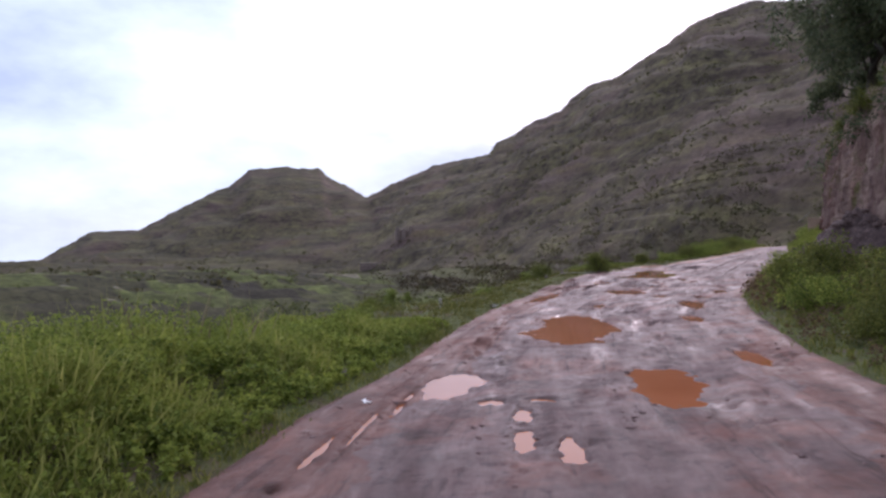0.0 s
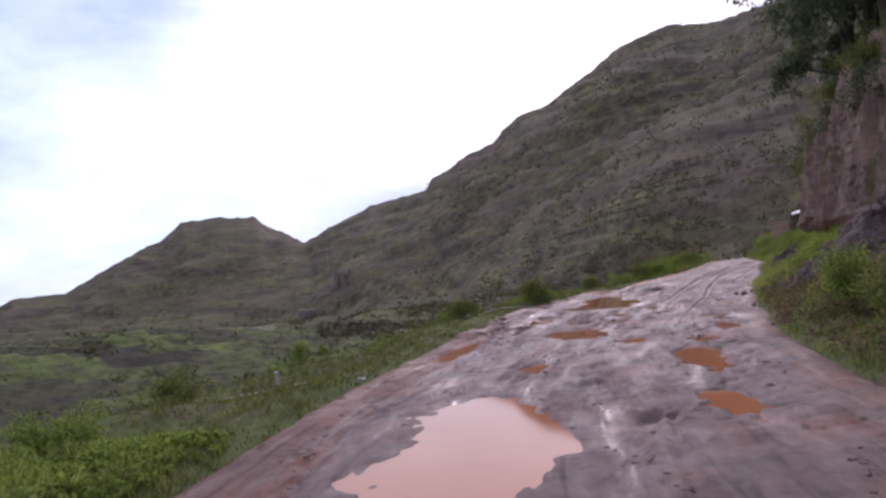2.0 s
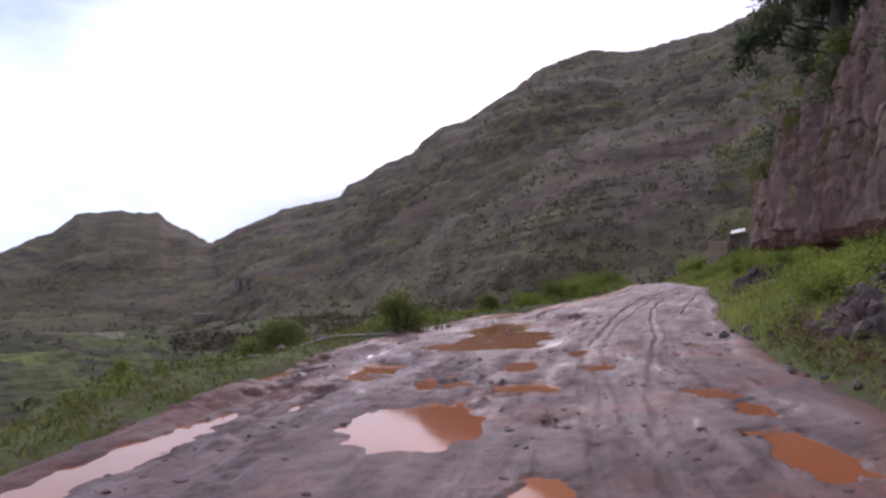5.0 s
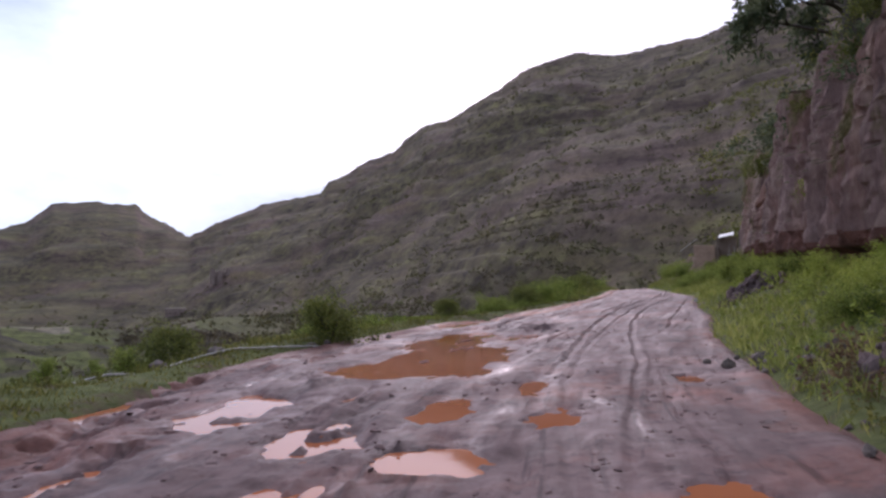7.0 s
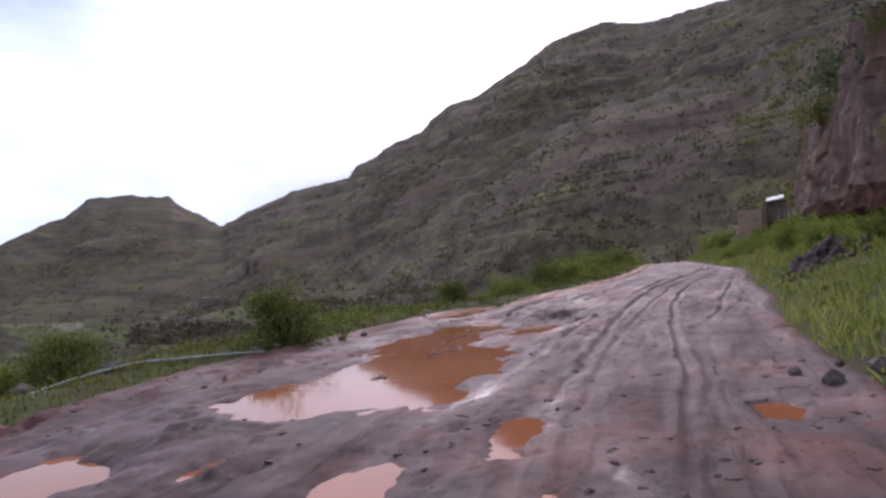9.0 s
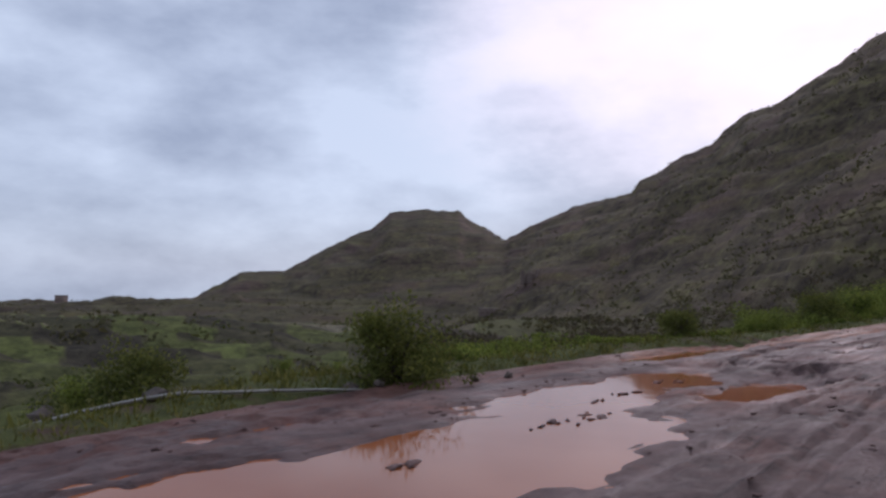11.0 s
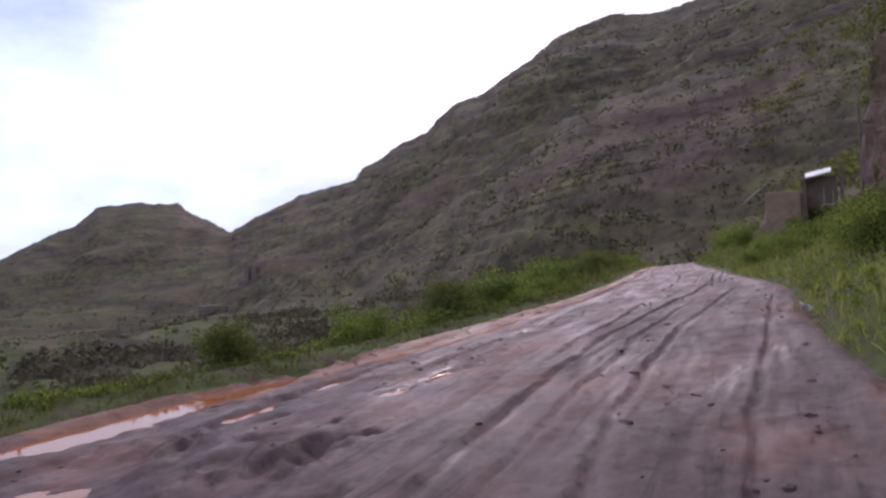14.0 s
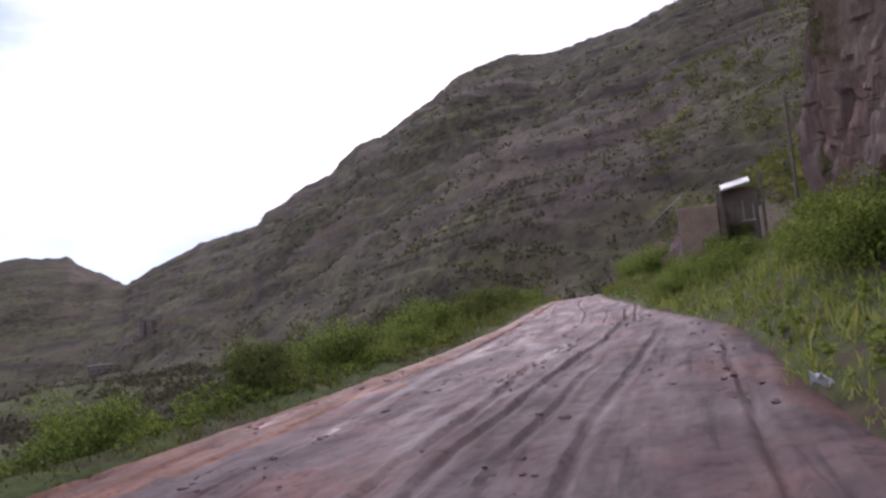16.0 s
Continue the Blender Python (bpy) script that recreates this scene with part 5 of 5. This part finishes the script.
def stone_shapes(seed, mat, number=6):
    """A few broken stones, as meshes to share."""
    rng = np.random.default_rng(seed)
    out = []
    for _ in range(number):
        bm = bmesh.new()
        bmesh.ops.create_icosphere(bm, subdivisions=1, radius=0.5)
        flat = rng.normal(size=(5, 3))
        for v in bm.verts:
            c = np.array(v.co)
            for q in unit(flat):
                d = c @ q - 0.30
                if d > 0:
                    c = c - q * d * 0.85
            v.co = Vector(c * (1 + 0.12 * rng.normal()) * (1, 0.8, 0.62))
        me = bpy.data.meshes.new("stone")
        bm.to_mesh(me)
        bm.free()
        me.materials.append(mat)
        out.append(me)
    return out


def make_stones():
    shapes = stone_shapes(3, BROWN_STONE)
    rng = random.Random(8)

    def lay(x, y, size, label, group):
        ob = new("stone", rng.choice(shapes))
        z = float(max(ground_level([x], [y])[0], road_surface(np.array([x]), np.array([y]))[0] if abs(lane([x], [y])[1][0]) < 4.6 else -99))
        ob.matrix_basis = pose(x, y, z + size * 0.16, rng.uniform(-12, 12), rng.uniform(-12, 12), rng.random() * 360) @ Matrix.Scale(size, 4)
        tagged(ob, label, "stone", group)

    for x, y, size in ((5.75, 39.1, 0.5), (4.8, 38.3, 0.45), (7.75, 40.75, 0.30), (8.1, 40.95, 0.26), (9.3, 42.0, 0.2), (9.75, 42.5, 0.22), (2.4, 36.9, 0.5), (-3.7, 21.5, 0.85), (1.2, 24.9, 0.2), (-2.0, 12.2, 0.2)):
        lay(x, y, size, "rough brown stone at the road's edge", "stones on the valley side")
    for k in range(14):
        lay(13.9 + 0.9 * rng.random(), 32.3 + 2.2 * rng.random(), 0.16 + 0.22 * rng.random() ** 2, "grey broken stone in a loose pile at the bank's foot", "stones below the bank")
    for k in range(16):
        ly = 27.5 + 9 * rng.random()
        x, y = lane_place(np.array([ly]), np.array([table(RIGHT_WIDTH, ly) - 0.25 + 0.7 * rng.random()]))
        lay(float(x[0]), float(y[0]), 0.10 + 0.18 * rng.random() ** 2, "broken stone lying at the foot of the bank", "stones below the bank")


def rubble(name_label, centre, reach, top, count, seed):
    """A heap of broken stones, each of its own, on a mound of grit."""
    shapes = stone_shapes(seed, STONE)
    rng = random.Random(seed)
    heap = new("rubble_heap")
    n = 60
    v, f = [], []
    for i in range(n):
        for j in range(n):
            u, w = 2 * i / (n - 1) - 1, 2 * j / (n - 1) - 1
            x, y = centre[0] + u * reach[0], centre[1] + w * reach[1]
            v.append((x, y))
    xy = np.array(v)
    u = np.hypot((xy[:, 0] - centre[0]) / reach[0], (xy[:, 1] - centre[1]) / reach[1])
    z = ground_level(xy[:, 0], xy[:, 1]) + top * np.clip(1 - u, -0.2, 1) * (1 + 0.35 * value_noise(xy[:, 0] / 0.7, xy[:, 1] / 0.7, seed)) + 0.17 * layered_noise(xy[:, 0] / 0.3, xy[:, 1] / 0.3, 3, seed) - 0.1
    mesh_object("grit", np.c_[xy, z], grid_faces(n, n), GRIT, parent=heap)
    for _ in range(count):
        w, q = rng.random() * 6.283, rng.random() ** 0.6
        x, y = centre[0] + math.cos(w) * q * reach[0], centre[1] + math.sin(w) * q * reach[1]
        size = 0.10 + 0.34 * rng.random() ** 2.2
        ob = new("stone", rng.choice(shapes))
        ob.parent = heap
        ob.matrix_basis = pose(x, y, float(ground_level([x], [y])[0]) + top * (1 - q) + size * 0.12, rng.random() * 360, rng.random() * 360, rng.random() * 360) @ Matrix.Scale(size, 4)
    return tagged(heap, name_label, "rubble")


def box(bm, size, at, bevel=0.0):
    m = bmesh.ops.create_cube(bm, size=1.0)["verts"]
    bmesh.ops.transform(bm, matrix=Matrix.Translation(at) @ Matrix.Diagonal((*size, 1)), verts=m)
    if bevel:
        bmesh.ops.bevel(bm, geom=list({e for v in m for e in v.link_edges}), offset=bevel, segments=1, affect="EDGES")


def part(name, bm, mat, parent, label=""):
    me = bpy.data.meshes.new(name)
    bm.to_mesh(me)
    bm.free()
    me.materials.append(mat)
    ob = new(name, me)
    ob.parent = parent
    return tagged(ob, label)


def make_hut(x, y, z, turn):
    hut = new("roadside_hut")
    for size, at, mat, label in (((1.12, 0.2, 2.6), (0, 0, 0.6), BLOCK, "bare tan rendered wall"), ((1.15, 0.2, 3.1), (1.15, 1.0, 0.85), MUD_WALL, "grey-brown weathered wall"),
                                 ((0.2, 0.9, 2.5), (0.66, 0.45, 0.55), MUD_WALL, "grey-brown weathered wall")):
        bm = bmesh.new()
        box(bm, size, at, 0.02)
        part("wall", bm, mat, hut, label)
    for dx, tall in ((0.7, 2.35), (1.85, 2.75)):
        bm = bmesh.new()
        box(bm, (0.10, 0.10, tall + 0.8), (dx, 0.75, tall / 2 - 0.4), 0.01)
        part("post", bm, TIMBER, hut)
    # a corrugated sheet over the posts
    n = 40
    u = np.linspace(0, 1, n)
    ripple = 0.02 * np.sin(u * 60)
    rows = []
    for w, d in ((0.55, -0.06), (1.35, 0.16)):
        rows.append(np.stack([0.74 + 0.82 * u, np.full(n, w), 2.42 + d + ripple + 0.16 * u], 1))
    low = [r - (0, 0, 0.05) for r in rows]
    v = np.vstack(rows + low[::-1] + rows[:1])
    mesh_object("roof_sheet", v, grid_faces(5, n), TIN, parent=hut)["label"] = "pale corrugated metal roof sheet"
    for at, size in (((1.42, 0.86, 1.38), (0.42, 0.04, 0.04)), ((1.30, 0.86, 1.70), (0.03, 0.04, 0.60)), ((1.58, 0.86, 1.62), (0.03, 0.04, 0.46))):
        bm = bmesh.new()
        box(bm, size, at)
        part("window_bar", bm, PIPE, hut)
    v, f = tube([(-1.3, -0.1, 1.55), (-0.8, -0.1, 1.95), (-0.4, -0.1, 2.25)], [0.018, 0.018, 0.018])
    quads_mesh("leaning_pole", v, f, PIPE, hut)
    hut.matrix_basis = pose(x, y, z, 0, 0, turn)
    return tagged(hut, "small half-built block hut with a tin roof sheet", "hut")


def make_far_house(x, y, size, label):
    house = new("stone_house")
    w, d, h = size
    bm = bmesh.new()
    box(bm, (w, d, h + 4), (0, 0, h / 2 - 2.5))
    part("wall", bm, RUIN, house)
    bm = bmesh.new()
    box(bm, (w + 0.3, d + 0.3, 0.3), (0, 0, h - 0.35))
    part("roof", bm, BROWN_STONE, house)
    for k in (-0.28, 0.0, 0.28):
        bm = bmesh.new()
        box(bm, (w * 0.13, 0.12, h * 0.24), (k * w, -d / 2, h * 0.42))
        part("window", bm, STONE, house)
    house.matrix_basis = pose(x, y, float(ground_level([x], [y])[0]), 0, 0, 8)
    return tagged(house, label, "house", "houses across the valley")


def make_ruin(x, y):
    """Roofless walls of pale stone, broken off at different heights."""
    ruin = new("ruined_house")
    for k, (at, size) in enumerate((((-4.2, 0, 3.0), (2.2, 0.7, 8.0)), ((-0.6, 0.2, 2.4), (2.6, 0.7, 7.0)), ((3.6, 0, 3.2), (1.9, 0.7, 8.6)), ((0, 3.4, 2.0), (10.0, 0.7, 6.0)), ((-5.0, 1.7, 2.0), (0.7, 3.6, 6.0)), ((4.6, 1.7, 1.6), (0.7, 3.6, 5.4)))):
        bm = bmesh.new()
        box(bm, size, at, 0.1)
        bmesh.ops.subdivide_edges(bm, edges=bm.edges[:], cuts=3, use_grid_fill=True)
        rng = random.Random(90 + k)
        for v in bm.verts:
            v.co += Vector((rng.uniform(-0.12, 0.12), rng.uniform(-0.06, 0.06), rng.uniform(-0.5, 0.2) if v.co.z > at[2] + size[2] * 0.4 else 0))
        part("wall", bm, RUIN, ruin)
    ruin.matrix_basis = pose(x, y, float(ground_level([x], [y])[0]), 0, 0, 12)
    return tagged(ruin, "roofless ruin of pale stone walls above the terraces", "ruin")


def make_pipe(pts, label):
    pts = smooth_curve(np.array(pts), 0.25)
    z = ground_level(pts[:, 0], pts[:, 1]) + 0.05 + 0.02 * value_noise(pts[:, 0], pts[:, 1], 5)
    v, f = tube(np.c_[pts, z], np.full(len(pts), 0.024), 7)
    tagged(quads_mesh("water_pipe", v, f, PIPE, None, True), label, "pipe", "water pipes on the verge")


def make_marker(x, y, tall):
    """A short pale post with a chamfered head, leaning out of the grass."""
    bm = bmesh.new()
    box(bm, (0.09, 0.09, tall + 0.2), (0, 0, tall / 2 - 0.1), 0.012)
    me = bpy.data.meshes.new("marker_post")
    bm.to_mesh(me)
    bm.free()
    me.materials.append(PIPE)
    ob = new("marker_post", me)
    ob.matrix_basis = pose(x, y, float(ground_level([x], [y])[0]), 6, -9, 20)
    tagged(ob, "short pale marker post leaning in the verge grass", "post")


def make_knoll(x, y, reach, seed):
    """Pale boulders heaped on a knoll among the fields."""
    shapes = stone_shapes(seed, KNOLL)
    rng = random.Random(seed)
    knoll = new("boulder_knoll")
    for _ in range(34):
        px, py = x + rng.gauss(0, reach), y + rng.gauss(0, reach * 0.6)
        size = 1.0 + 2.4 * rng.random() ** 2
        ob = new("boulder", rng.choice(shapes))
        ob.parent = knoll
        ob.matrix_basis = pose(px, py, float(ground_level([px], [py])[0]) + size * 0.15, rng.uniform(-20, 20), rng.uniform(-20, 20), rng.random() * 360) @ Matrix.Scale(size, 4)
    tagged(knoll, "heap of grey-brown boulders on a knoll among fields", "boulders")


def make_pole(x, y, tall):
    z = float(ground_level([x], [y])[0])
    pole = new("pole")
    v, f = tube([(0, 0, -0.2), (0.03, 0, tall * 0.5), (0.05, 0.02, tall)], [0.045, 0.04, 0.035], 8)
    quads_mesh("shaft", v, f, TIMBER, pole, True)
    v, f = tube([(0.0, -0.12, tall - 0.15), (0.05, 0.02, tall - 0.1), (0.1, 0.16, tall - 0.05)], [0.02, 0.02, 0.02])
    quads_mesh("cross_piece", v, f, TIMBER, pole, True)
    pole.matrix_basis = pose(x, y, z)
    tagged(pole, "thin weathered pole standing before the rock", "pole")


def make_litter(x, y, size, turn):
    n = 9
    u, w = np.meshgrid(np.linspace(-0.5, 0.5, n), np.linspace(-0.3, 0.3, n), indexing="ij")
    h = 0.25 * layered_noise(u * 3 + turn, w * 3, 3, 9)
    top = np.stack([u.ravel(), w.ravel(), h.ravel()], 1)
    ob = mesh_object("litter", top, grid_faces(n, n), PAPER)
    s = ob.modifiers.new("thickness", "SOLIDIFY")
    s.thickness = 0.02
    z = max(float(ground_level([x], [y])[0]), float(road_surface(np.array([x]), np.array([y]))[0]) if abs(lane([x], [y])[1][0]) < 4.0 else -99)
    ob.matrix_basis = pose(x, y, z + 0.6 * size, 8, 12, turn) @ Matrix.Scale(size, 4)
    tagged(ob, "crumpled white scrap of litter on the grass", "litter")


make_weeds()
make_grass()
make_scrub()
make_bushes()
make_trees()
make_stones()
rubble("heap of dark broken stone spilled below the cliff", (16.0, 28.6), (2.9, 3.6), 1.7, 280, 21)
rubble("small heap of dark stones on the green bank", (20.6, 42.6), (1.0, 1.4), 0.4, 50, 22)
make_pipe([(1.2, 34.6), (2.6, 35.9), (4.0, 37.2), (5.2, 38.25), (6.4, 39.3), (7.4, 40.3), (8.3, 41.2), (9.4, 42.7), (10.6, 44.6), (12.0, 46.6)], "pale water pipe lying along the grassy kerb")
make_pipe([(-6.5, 23.0), (-4.4, 24.3), (-2.2, 25.2), (-0.8, 25.25), (0.3, 25.0)], "pale water pipe crossing the grass shelf")
make_marker(-0.59, 25.57, 0.4)

make_hut(30.3, 61.2, 1.8, -34.7)
make_pole(29.6, 56.4, 3.4)
make_litter(21.3, 47.0, 0.2, 30)
make_litter(-1.3, 9.6, 0.18, 80)
make_litter(1.27, 24.19, 0.2, 130)
make_far_house(-47.5, 383, (9, 6, 4), "low pale stone house among the field terraces")
make_ruin(-31, 421)
make_far_house(HUB[0] - 508, HUB[1] + 596, (9, 7, 9), "square stone watchtower house on the far ridge")
make_knoll(-53, 276, 6.0, 51)
